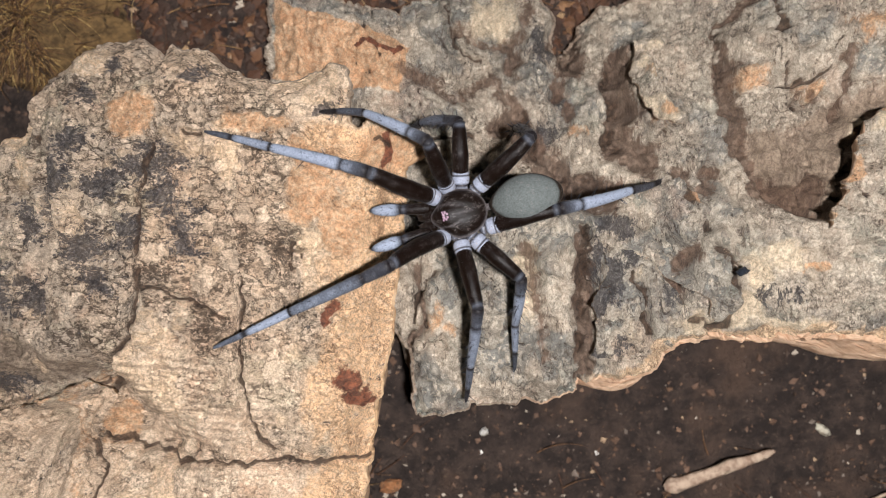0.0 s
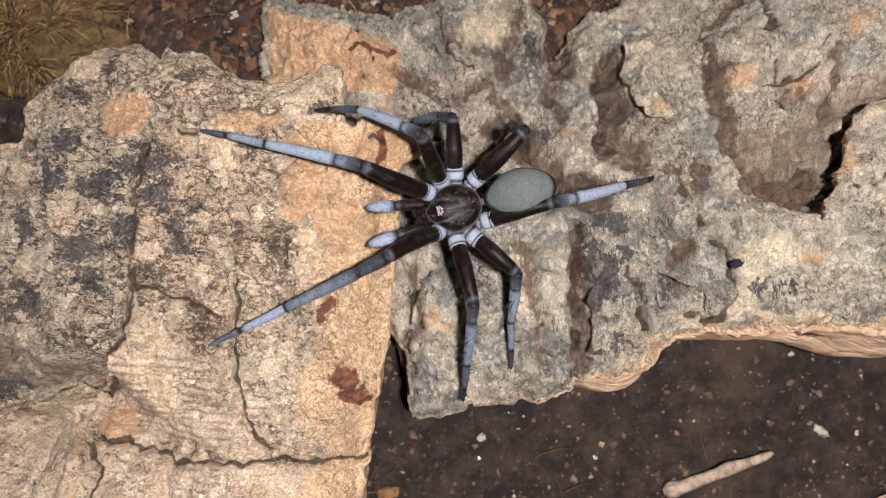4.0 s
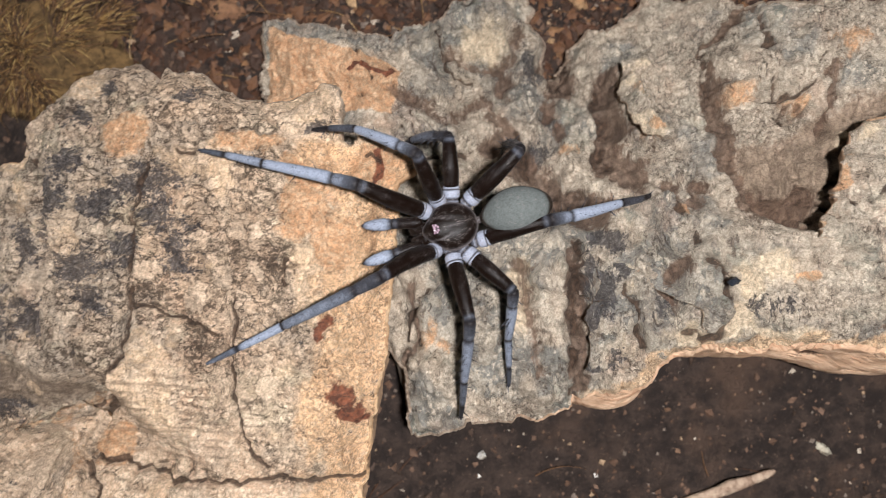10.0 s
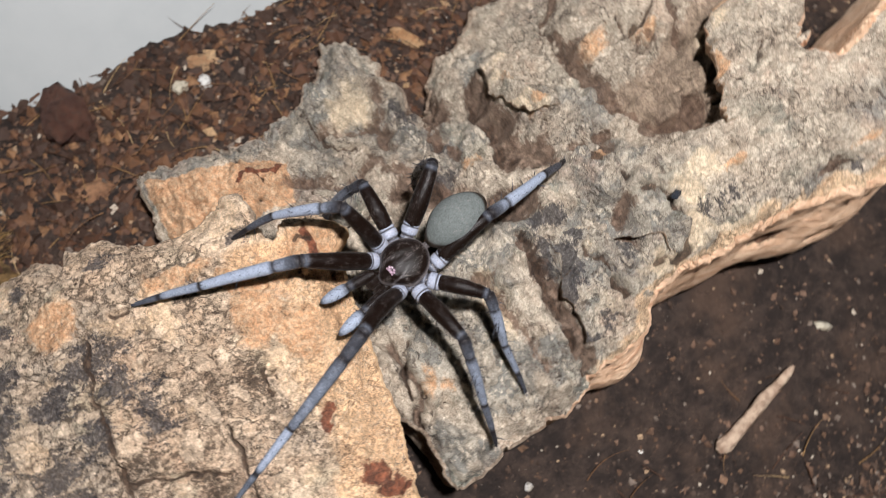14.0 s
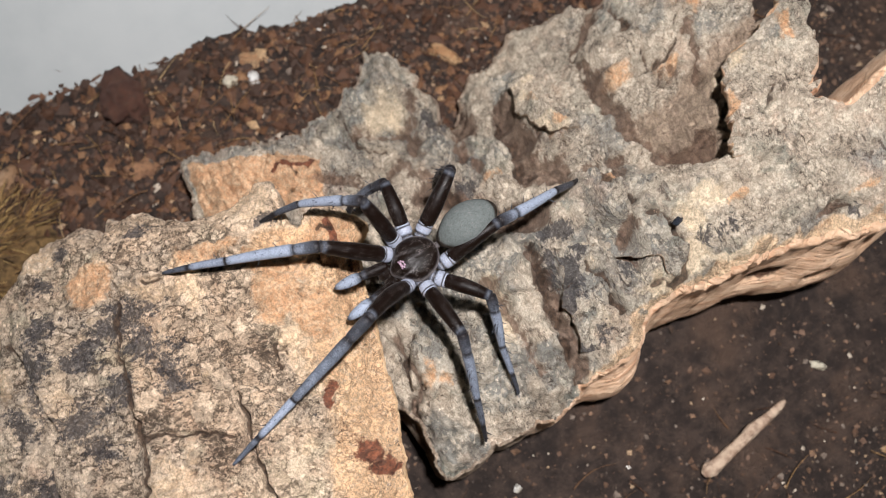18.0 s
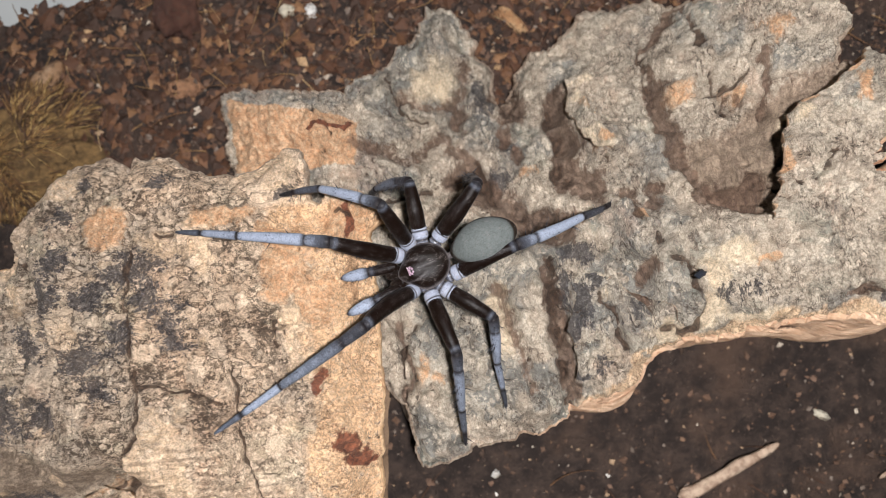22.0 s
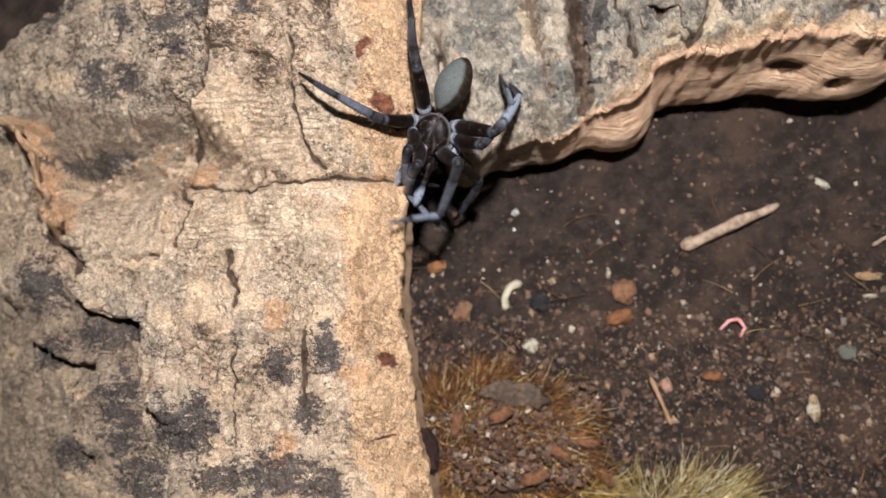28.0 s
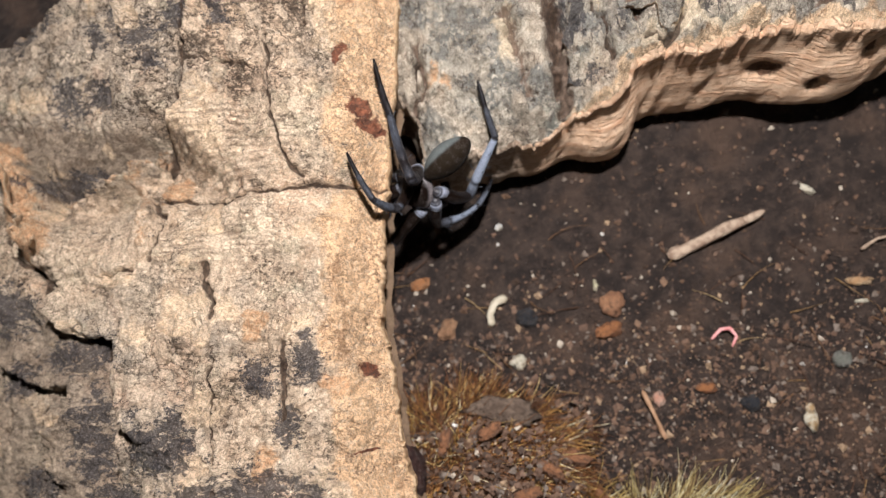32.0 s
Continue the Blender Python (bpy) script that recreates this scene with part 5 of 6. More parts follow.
moss("moss_patch", -6.3, 3.4, 1.5, 1.0, 0.3, 3200, 48, "patch of golden-brown moss behind the bark", (0.3, 0.0), brown_moss_mat, (0.06, 0.035, 0.013), 0.36)


def lump(name, x, y, size, colour, other, seed, label, category, turn=0.0, rough=0.6, z=None):
    """An irregular stone or chip half sunk in the soil."""
    bm = bmesh.new()
    bmesh.ops.create_icosphere(bm, subdivisions=3, radius=1)
    for v in bm.verts:
        k = 1 + 0.45 * noise.noise(v.co * 1.5 + Vector((seed * 3.1, 1, 0))) + 0.22 * noise.noise(v.co * 3.7 + Vector((0, seed, 0)))
        v.co = Vector([v.co[i] * size[i] * k * CM for i in range(3)])
    n = Nodes(name + "_surface")
    v1, v2 = n.noise(500, 6, 0.7), n.noise(1600, 6, 0.75)
    col = n.mix(n.ramp(v1, 0.38, 0.62), tuple(0.85 * c for c in colour), tuple(0.85 * c for c in other))
    col = n.mix(n.math("MULTIPLY", n.ramp(v2, 0.50, 0.62), 0.6), col, (0.06, 0.04, 0.028))
    ob = part(name, bm, n.done(col, rough, v2, 0.0008, 0.3), None)
    h = float(soil_height(np.array([x]), np.array([y]))[0]) if z is None else z
    ob.matrix_basis = pose(x * CM, y * CM, (h + 0.35 * size[2]) * CM, 0, 0, turn)
    return tagged(ob, label, category, {"pebble": "stones on the soil", "bark chip": "bark chips on the soil"}.get(category, ""))


RUST, RUST2, BONE, BONE2 = (0.34, 0.14, 0.055), (0.25, 0.10, 0.045), (0.68, 0.62, 0.48), (0.5, 0.42, 0.3)
lump("pebble", 2.67, -3.79, (0.2, 0.19, 0.14), (0.38, 0.19, 0.10), (0.28, 0.13, 0.07), 1, "rounded orange-brown stone on dark soil", "pebble")
lump("pebble", 2.58, -4.23, (0.22, 0.13, 0.10), RUST, RUST2, 2, "rust-brown flat stone beside a rounder one", "pebble", 10)
lump("pebble", 1.09, -4.68, (0.13, 0.11, 0.09), BONE, BONE2, 3, "small cream white stone on soil", "pebble", 30)
lump("pebble", 0.87, -2.41, (0.06, 0.06, 0.05), (0.75, 0.73, 0.68), BONE2, 4, "tiny white grain of grit near the bark", "pebble")
lump("bark_chip", -0.5, -3.31, (0.16, 0.1, 0.06), RUST, (0.42, 0.2, 0.09), 5, "orange-brown chip of bark on soil", "bark chip", 20)
lump("bark_chip", -0.05, -4.1, (0.17, 0.15, 0.06), (0.25, 0.13, 0.07), (0.36, 0.2, 0.11), 6, "tan flake of bark sunk in soil", "bark chip", 60)
lump("bark_chip", 5.65, -5.74, (0.10, 0.2, 0.07), BONE, (0.45, 0.28, 0.13), 7, "cream and orange flake of wood on soil", "bark chip", 10)
lump("bark_chip", 3.32, -5.36, (0.09, 0.12, 0.06), (0.55, 0.27, 0.18), (0.6, 0.4, 0.3), 8, "small pinkish flake on soil", "bark chip")
lump("bark_chip", 6.68, -3.59, (0.2, 0.07, 0.05), (0.48, 0.27, 0.13), (0.55, 0.38, 0.22), 9, "pale orange sliver of bark on soil", "bark chip")
lump("bark_chip", 6.69, -3.92, (0.12, 0.03, 0.03), BONE, BONE2, 10, "thin cream splinter on soil", "bark chip")
lump("seed_husk", 2.41, -3.49, (0.04, 0.09, 0.03), (0.55, 0.5, 0.32), BONE2, 11, "tiny cream seed husk on soil", "seed husk")
lump("bark_chip", 4.08, -5.22, (0.17, 0.08, 0.05), RUST, RUST2, 12, "rust-brown bark flake on soil", "bark chip")
lump("pebble", 1.25, -3.97, (0.18, 0.15, 0.10), (0.018, 0.018, 0.02), (0.04, 0.038, 0.04), 13, "dull black stone sunk in soil", "pebble")
lump("pebble", 4.74, -5.48, (0.14, 0.13, 0.09), (0.018, 0.018, 0.022), (0.04, 0.04, 0.042), 14, "dark grey-black stone on soil", "pebble")
lump("pebble", 6.25, -4.85, (0.15, 0.13, 0.08), (0.16, 0.16, 0.13), (0.22, 0.21, 0.18), 15, "dull grey-green stone on soil", "pebble")
lump("pebble", -1.25, 5.28, (0.10, 0.11, 0.09), (0.85, 0.83, 0.78), (0.7, 0.66, 0.6), 16, "bright white grain of grit by the tub wall", "pebble")
lump("pebble", -1.64, 5.32, (0.13, 0.11, 0.08), BONE, BONE2, 17, "cream grain of grit by the tub wall", "pebble")
lump("bark_chip", 1.98, 4.73, (0.3, 0.11, 0.07), (0.4, 0.2, 0.09), (0.5, 0.31, 0.16), 18, "orange-tan splinter of bark on soil", "bark chip", -48)
lump("bark_chip", -1.2, 5.62, (0.35, 0.12, 0.07), (0.38, 0.2, 0.1), (0.45, 0.29, 0.16), 19, "orange-tan sliver of bark near the tub wall", "bark chip", -20)
lump("wood_block", -3.4, 5.5, (0.35, 0.5, 0.2), (0.06, 0.024, 0.016), (0.10, 0.042, 0.026), 20, "dark red-brown block of rotten wood", "wood block", 10)
lump("bark_chip", -3.4, 4.25, (0.28, 0.16, 0.08), (0.36, 0.19, 0.1), (0.26, 0.13, 0.07), 21, "orange-brown flake of bark on soil", "bark chip", -5)
lump("leaf_fragment", -5.8, 4.15, (0.26, 0.2, 0.1), (0.45, 0.2, 0.03), (0.34, 0.13, 0.02), 22, "amber yellow flake of leaf litter", "leaf litter", 20)
lump("leaf_fragment", -5.6, 4.65, (0.3, 0.18, 0.08), (0.42, 0.27, 0.16), (0.3, 0.17, 0.09), 23, "tan curled leaf fragment on soil", "leaf litter", 40)
lump("bark_chip", 5.95, -2.05, (0.13, 0.06, 0.04), BONE, BONE2, 24, "small cream flake on soil", "bark chip", -35)
lump("seed_husk", -0.62, -6.2, (0.26, 0.34, 0.26), (0.025, 0.012, 0.012), (0.06, 0.028, 0.022), 25, "black-brown shrivelled husk against the bark", "seed husk", 20, 0.4, 1.3)


def bent_rod(name, points, radius, mat, label, category, taper=0.3):
    """A slightly uneven rod along points in cm."""
    pts = [Vector(p) for p in points]
    n = 26
    sides = 10
    v = []
    for k in range(n):
        t = k / (n - 1) * (len(pts) - 1)
        i = min(int(t), len(pts) - 2)
        p = pts[i].lerp(pts[i + 1], t - i)
        d = (pts[i + 1] - pts[i]).normalized()
        s = d.cross(Vector((0, 0, 1))).normalized()
        u = s.cross(d)
        w = radius * (1 - taper * k / n) * (1 + 0.45 * noise.noise(p * 2.3)) * (0.35 if k in (0, n - 1) else 0.75 if k in (1, n - 2) else 1)
        for a in range(sides):
            g = a * 2 * math.pi / sides
            q = p + w * (1 + 0.5 * noise.noise(p * 3 + Vector((math.cos(g), math.sin(g), 0)))) * (math.cos(g) * s + 0.7 * math.sin(g) * u)
            v.append(q)
    v = np.array([tuple(q) for q in v])
    r = np.arange(sides)
    quads = np.concatenate([np.stack([r + k * sides, (r + 1) % sides + k * sides, (r + 1) % sides + (k + 1) * sides, r + (k + 1) * sides], 1) for k in range(n - 1)])
    me = raw_mesh(name, v, quads)
    me.materials.append(mat)
    return tagged(new(name, me), label, category)


splinter_mat = plain_material("pale_split_wood", (0.40, 0.30, 0.215), (0.17, 0.105, 0.07), 420, 0.8, 0.0012)
bent_rod("wood_splinter", [(3.62, -3.07, 0.06), (4.4, -2.75, 0.13), (5.22, -2.40, 0.12)], 0.10, splinter_mat, "pale tan wood splinter lying on dark soil", "wood splinter", 0.25)
bent_rod("twig", [(3.05, -5.22, 0.03), (3.2, -5.6, 0.08), (3.36, -6.0, 0.03)], 0.045, plain_material("brown_twig", (0.24, 0.13, 0.07), (0.32, 0.19, 0.11), 700, 0.7), "short thin brown twig on soil", "twig")
bent_rod("rootlet", [(4.2, -4.45, 0.05), (4.35, -4.3, 0.1), (4.5, -4.28, 0.1), (4.6, -4.42, 0.08), (4.52, -4.58, 0.05)], 0.035, plain_material("pink_rootlet", (0.5, 0.16, 0.15), (0.6, 0.3, 0.28), 700, 0.5), "small curled pink rootlet on soil", "rootlet")
bent_rod("shed_husk", [(0.95, -3.62, 0.05), (0.75, -3.7, 0.1), (0.66, -3.9, 0.1), (0.68, -4.08, 0.05)], 0.085, plain_material("cream_husk", (0.46, 0.41, 0.31), (0.28, 0.23, 0.16), 500, 0.7), "curved cream husk lying on soil", "seed husk")
bent_rod("twig", [(-0.72, -6.05, 0.9), (-0.5, -6.5, 0.75), (-0.42, -7.1, 0.55)], 0.06, plain_material("grey_twig", (0.3, 0.2, 0.12), (0.2, 0.12, 0.07), 700, 0.7), "dry brown twig leaning on the bark beside moss", "twig")
bent_rod("root_fibre", [(6.7, -3.1, 0.03), (6.95, -2.95, 0.08), (7.2, -2.9, 0.05)], 0.03, splinter_mat, "pale curled root fibre on soil", "root fibre")

# bark litter caught on the moss
heap("moss_litter", crumbs(1500, 47, (-0.9, -6.9), (2.2, -5.3), 0.03, lambda x, y: 1.12 * np.sqrt(np.maximum(0.02, 1 - ((x - 0.45) / 1.75) ** 2 - ((y + 6.7) / 1.4) ** 2))), crumb_mat, "grey-brown crumbs of soil caught on the moss", "soil crumbs")
for k, (x, y, z, turn) in enumerate(((0.6, -5.75, 1.0, 30), (1.5, -6.35, 0.85, -35), (1.9, -6.2, 0.6, -20), (-0.1, -5.9, 0.95, 70), (1.1, -6.7, 1.1, 15), (2.2, -6.75, 0.35, -50))):
    lump("bark_chip", x, y, (0.22, 0.10, 0.06), (0.30, 0.13, 0.06), (0.16, 0.075, 0.04), 60 + k, "dark orange shred of bark caught on moss", "bark chip", turn, 0.7, z)
lump("bark_crust", 0.85, -5.45, (0.55, 0.22, 0.12), (0.10, 0.065, 0.045), (0.20, 0.14, 0.10), 71, "crumbly grey-brown crust of soil on the moss", "soil crust", -8, 0.8, 0.6)
lump("resin_drop", 3.53, 0.26, (0.07, 0.045, 0.035), (0.02, 0.024, 0.032), (0.04, 0.046, 0.06), 80, "tiny glossy blue-black bead on the bark fold", "resin bead", 20, 0.15, 3.24)


# ---- the spider's way: seconds, place in cm, bearing and dip ----
BODY_ROWS = [
    (0, 0.234, 0.718, 3.450, -163.6, 0),
    (25, 0.234, 0.718, 3.450, -163.6, 0),
    (26.5, -0.560, -1.028, 3.750, -138.1, 5),
    (27, -0.639, -1.525, 3.400, -132.4, 8),
    (27.5, -0.514, -1.761, 3.100, -129.9, 15),
    (28, -0.258, -1.698, 2.900, -117.2, 22),
    (28.6, -0.183, -2.342, 2.600, -131.3, 35),
    (29, -0.065, -2.289, 2.450, -146.8, 45),
    (30, -0.190, -2.287, 2.200, -156.8, 55),
    (31, -0.210, -2.245, 2.200, -156.2, 55),
    (32, -0.246, -2.248, 2.200, -144.8, 55),
]
# abdomen on its waist: seconds, roll, lift and swing
ABDOMEN_ROWS = [(0, 0, 4, 0), (27.0, 0, 4, 0), (27.6, 20, -8, 0), (28.2, 55, -20, 0), (28.8, 75, -32, 0), (29.2, 85, -38, 0), (32, 85, -38, 0)]
# leg: place on the body, lengths of thigh, shin and foot, then bearing and rise of each at the times above
LEGS = {
    'R1': ((0.17, -0.2, -0.06), (1.0, 1.17, 0.88), [(-32, 35, -28, -14, -28, -20), (-32, 35, -28, -14, -28, -20), (-23, 24, -36, 0, -51, -39), (12, 20, -6, 27, -25, 1), (71, 52, 109, 82, -5, -53), (76, 69, -14, -53, 62, -24), (-8, -41, 2, -31, 28, -40), (-20, 7, -45, 12, -44, -4), (-13, 18, -39, 25, -38, 9), (-13, 18, -39, 24, -38, 9), (-23, 15, -48, 18, -45, 3)]),
    'R2': ((0.05, -0.27, -0.06), (0.85, 0.95, 0.68), [(-77, 50, -41, -32, -20, -34), (-77, 50, -41, -32, -20, -34), (-69, 11, -51, -38, -115, 56), (-41, 19, -54, -9, -68, -16), (35, 18, -20, 49, -46, -13), (63, 75, 1, -49, 90, -59), (-8, -21, 1, -35, 124, -25), (-48, 17, -36, 10, -35, -10), (-43, 30, -29, 22, -29, 3), (-43, 30, -30, 22, -29, 3), (-53, 23, -39, 17, -36, -2)]),
    'R3': ((-0.09, -0.28, -0.06), (0.74, 0.8, 0.75), [(-101, 9, -25, -56, 5, -75), (-101, 9, -25, -56, 5, -75), (-118, 44, -50, -34, -36, -44), (-97, 8, -103, 60, -84, -41), (-48, 78, -75, -20, -78, -28), (-82, 64, -108, 47, -89, -23), (64, 56, -113, 51, -105, 9), (81, 45, -144, 60, -97, 20), (60, 54, -162, 47, -140, 27), (70, 55, -174, 47, -82, -1), (89, 57, -169, 49, -94, -7)]),
    'R4': ((-0.24, -0.22, -0.06), (0.88, 1.05, 0.78), [(-150, 21, -86, -76, -51, -89), (-150, 21, -86, -76, -51, -89), (-158, 15, -96, -61, -104, -57), (-153, -4, -121, -46, -141, 51), (-144, 2, -134, -13, -118, -50), (-160, 38, -129, -51, -135, -47), (-40, -59, -144, 33, -140, 48), (163, 50, -89, -17, -93, -6), (154, 53, -84, -17, -114, 6), (151, 51, -86, -19, -114, 7), (151, 47, -93, -21, -122, -3)]),
    'L1': ((0.17, 0.2, -0.06), (0.98, 1.28, 1.02), [(16, 44, 12, -16, 12, -13), (16, 44, 12, -16, 12, -13), (26, 25, 13, -32, -9, -21), (65, 54, 44, -43, -95, -50), (117, 48, 28, -13, -55, 18), (112, 61, -5, -37, -73, 62), (17, -45, 90, 82, -103, 43), (1, 0, -31, 15, -34, 5), (9, 10, -24, 27, -27, 17), (8, 10, -25, 27, -27, 17), (0, 10, -35, 23, -36, 12)]),
    'L2': ((0.05, 0.27, -0.06), (0.85, 1.0, 0.85), [(91, 17, 72, -43, 73, -52), (91, 17, 72, -43, 73, -52), (70, 15, 44, -54, 39, -54), (93, 49, 32, -9, -91, -68), (72, -41, 20, -30, 6, -56), (53, -39, -13, -54, -16, -44), (30, -31, 4, -46, -14, -46), (-28, -68, -74, -35, -58, -40), (-26, -55, -64, -24, -49, -28), (-26, -56, -64, -25, -49, -28), (-19, -59, -68, -33, -52, -36)]),
    'L3': ((-0.09, 0.28, -0.06), (0.74, 0.8, 0.75), [(126, 5, 74, -45, 80, -37), (126, 5, 74, -45, 80, -37), (134, -6, 143, -75, 144, -85), (122, -6, 173, -73, -147, -65), (123, 21, -166, -52, -146, -70), (111, 44, 170, -48, -121, -48), (48, -45, 75, -68, 125, -46), (78, -66, -5, -15, -6, 46), (145, 11, -36, -67, -130, -47), (19, -50, -14, -46, -31, -66), (13, -23, 131, -84, -79, -65)]),
    'L4': ((-0.24, 0.22, -0.06), (0.88, 1.1, 0.85), [(-179, 14, -178, -30, -175, -46), (-179, 14, -178, -30, -175, -46), (140, -6, 114, -84, -52, -79), (136, 9, -144, -75, -128, -70), (132, 19, -151, -66, -108, -56), (113, 37, -177, -67, -92, -60), (128, 34, -125, -65, -92, -36), (143, -3, -102, -46, -95, -2), (6, -67, -156, -9, -108, 8), (2, -65, -159, -7, -111, 5), (24, -61, -165, -9, -118, -4)]),
}


# how much blue-grey sheen of flash-lit hair is painted on each shin and foot
LEG_TINTS = {"R1": (0.85, 0.65), "R2": (0.85, 0.26), "R3": (0.32, 0.2), "R4": (0.15, 0.1), "L1": (0.36, 0.78), "L2": (0.5, 0.35), "L3": (0.58, 0.5), "L4": (0.92, 0.22)}


# ---- the spider ----
def hair_material(name, dark, pale, sheen, rough=0.55, hair_glint=0.35, gloss=0.03):
    """Velvety skin: the mesh's tint field runs from dark to pale, under a fine nap."""
    n = Nodes(name)
    nap = n.noise(5200, 4, 0.7)
    soft = n.noise(900, 4, 0.6)
    tint = n.math("MULTIPLY", n.field("tint"), n.ramp(soft, 0.3, 0.7, 0.86, 1.12))
    col = n.mix(n.ramp(tint, 0.0, 1.0), dark, pale)
    col = n.mix(n.math("MULTIPLY", n.math("MULTIPLY", n.ramp(nap, 0.48, 0.62), n.ramp(tint, 0.05, 0.8, 0.0, 1.0)), 0.28), col, tuple(min(1, c * 1.6) for c in pale))
    col = n.mix(n.math("MULTIPLY", n.ramp(nap, 0.48, 0.36), 0.25), col, dark)
    # pale streaks along the limb: glints of lying hairs, put in as colour
    lying = n.math("MULTIPLY", n.ramp(n.noise(11000, 6, 0.8, n.stretch(0.14, 1, 1)), 0.53, 0.60), n.ramp(n.noise(900, 4, 0.7), 0.46, 0.62))
    col = n.mix(n.math("MULTIPLY", lying, hair_glint), col, (0.24, 0.20, 0.185))
    n.bsdf.inputs["Coat Weight"].default_value = sheen
    n.bsdf.inputs["Sheen Weight"].default_value = 0.03
    n.bsdf.inputs["Sheen Roughness"].default_value = 0.35
    n.bsdf.inputs["Sheen Tint"].default_value = (0.75, 0.68, 0.66, 1)
    n.bsdf.inputs["Coat Roughness"].default_value = 0.22
    glint = n.add("ShaderNodeBump", Strength=0.6, Distance=0.0002)
    n.link(n.noise(1800, 5, 0.7, n.stretch(0.3, 1, 1)), glint.inputs["Height"])
    n.link(glint.outputs[0], n.bsdf.inputs["Coat Normal"])
    return n.done(col, rough, n.math("ADD", nap, soft), 0.00006, gloss)


leg_mat = hair_material("velvety_spider_leg", (0.0045, 0.0023, 0.0015), (0.18, 0.203, 0.25), 0.06, 0.36, 0.2, 0.05)
shell_mat = hair_material("dark_brown_carapace", (0.0048, 0.0027, 0.0019), (0.20, 0.175, 0.175), 0.08, 0.3, 0.5, 0.06)
belly_mat = hair_material("grey_velvet_abdomen", (0.012, 0.008, 0.005), (0.076, 0.084, 0.080), 0.0, 0.7, 0.3)
coxa_mat = hair_material("silvery_leg_base", (0.02, 0.018, 0.02), (0.20, 0.215, 0.26), 0.25, 0.4, 0.9, 0.1)
# the eyes' pink reflection of the flash is put into their base colour
eye_mat = plain_material("pink_glint_eye", (0.10, 0.055, 0.075), (0.42, 0.30, 0.36), 3000, 0.12, 0.00001, 0.9)


def tube(rows, sides=14, flat=0.9, bend=0.0, hairs=0, hair_len=0.05, seed=1, spines=0):
    """A limb along +x from rows of (x, radius, tint) in cm, with fine bristles."""
    rng = np.random.default_rng(seed)
    rows = np.array(rows, float)
    xs = np.linspace(rows[0, 0], rows[-1, 0], 40)
    rad, tint = np.interp(xs, rows[:, 0], rows[:, 1]), np.interp(xs, rows[:, 0], rows[:, 2])
    a = np.arange(sides) * 2 * math.pi / sides
    span = xs[-1] - xs[0]
    lift = bend * np.sin(np.pi * (xs - xs[0]) / span)
    v = np.stack([np.repeat(xs, sides), np.outer(rad, np.cos(a)).ravel(), np.outer(rad * flat, np.sin(a)).ravel() + np.repeat(lift, sides)], 1)
    t = (tint[:, None] * (0.75 + 0.25 * smooth(-0.6, 0.5, np.sin(a)))[None, :]).ravel()
    ring = np.arange(sides)
    quads = [np.stack([ring + k * sides, (ring + 1) % sides + k * sides, (ring + 1) % sides + (k + 1) * sides, ring + (k + 1) * sides], 1) for k in range(len(xs) - 1)]
    ends = np.array([[xs[0] - rad[0] * 0.5, 0, lift[0]], [xs[-1] + rad[-1] * 0.6, 0, lift[-1]]])
    n = len(v)
    v = np.concatenate([v, ends])
    t = np.concatenate([t, [tint[0], tint[-1]]])
    last = (len(xs) - 1) * sides
    quads.append(np.stack([np.full(sides, n), (ring + 1) % sides, ring, np.full(sides, n)], 1))
    quads.append(np.stack([np.full(sides, n + 1), ring + last, (ring + 1) % sides + last, np.full(sides, n + 1)], 1))
    tris = [np.concatenate([q[:, [0, 1, 2]], q[:, [0, 2, 3]]]) for q in quads[:-2]] + [q[:, :3] for q in quads[-2:]]
    for h in range(hairs + spines):
        stout = h >= hairs
        x, ang = rng.uniform(xs[0] + 0.05 * span, xs[-1]), rng.uniform(0, 2 * math.pi)
        r = np.interp(x, xs, rad)
        base = np.array([x, r * math.cos(ang), r * flat * math.sin(ang) + np.interp(x, xs, lift)])
        way = np.array([0.55, math.cos(ang), math.sin(ang)]) * (0.095 if stout else hair_len) * rng.uniform(0.6, 1.4)
        w = 0.006 if stout else 0.003
        k = len(v)
        v = np.concatenate([v, [base + (w, 0, 0), base + (-w, w * math.sin(ang), -w * math.cos(ang)), base + (-w, -w * math.sin(ang), w * math.cos(ang)), base + way]])
        t = np.concatenate([t, [0.1, 0.1, 0.1, 0.7 if stout else 0.3]])
        tris.append(np.array([[k, k + 1, k + 3], [k + 1, k + 2, k + 3], [k + 2, k, k + 3]]))
    return raw_mesh("limb", v, np.concatenate(tris), {"tint": t})


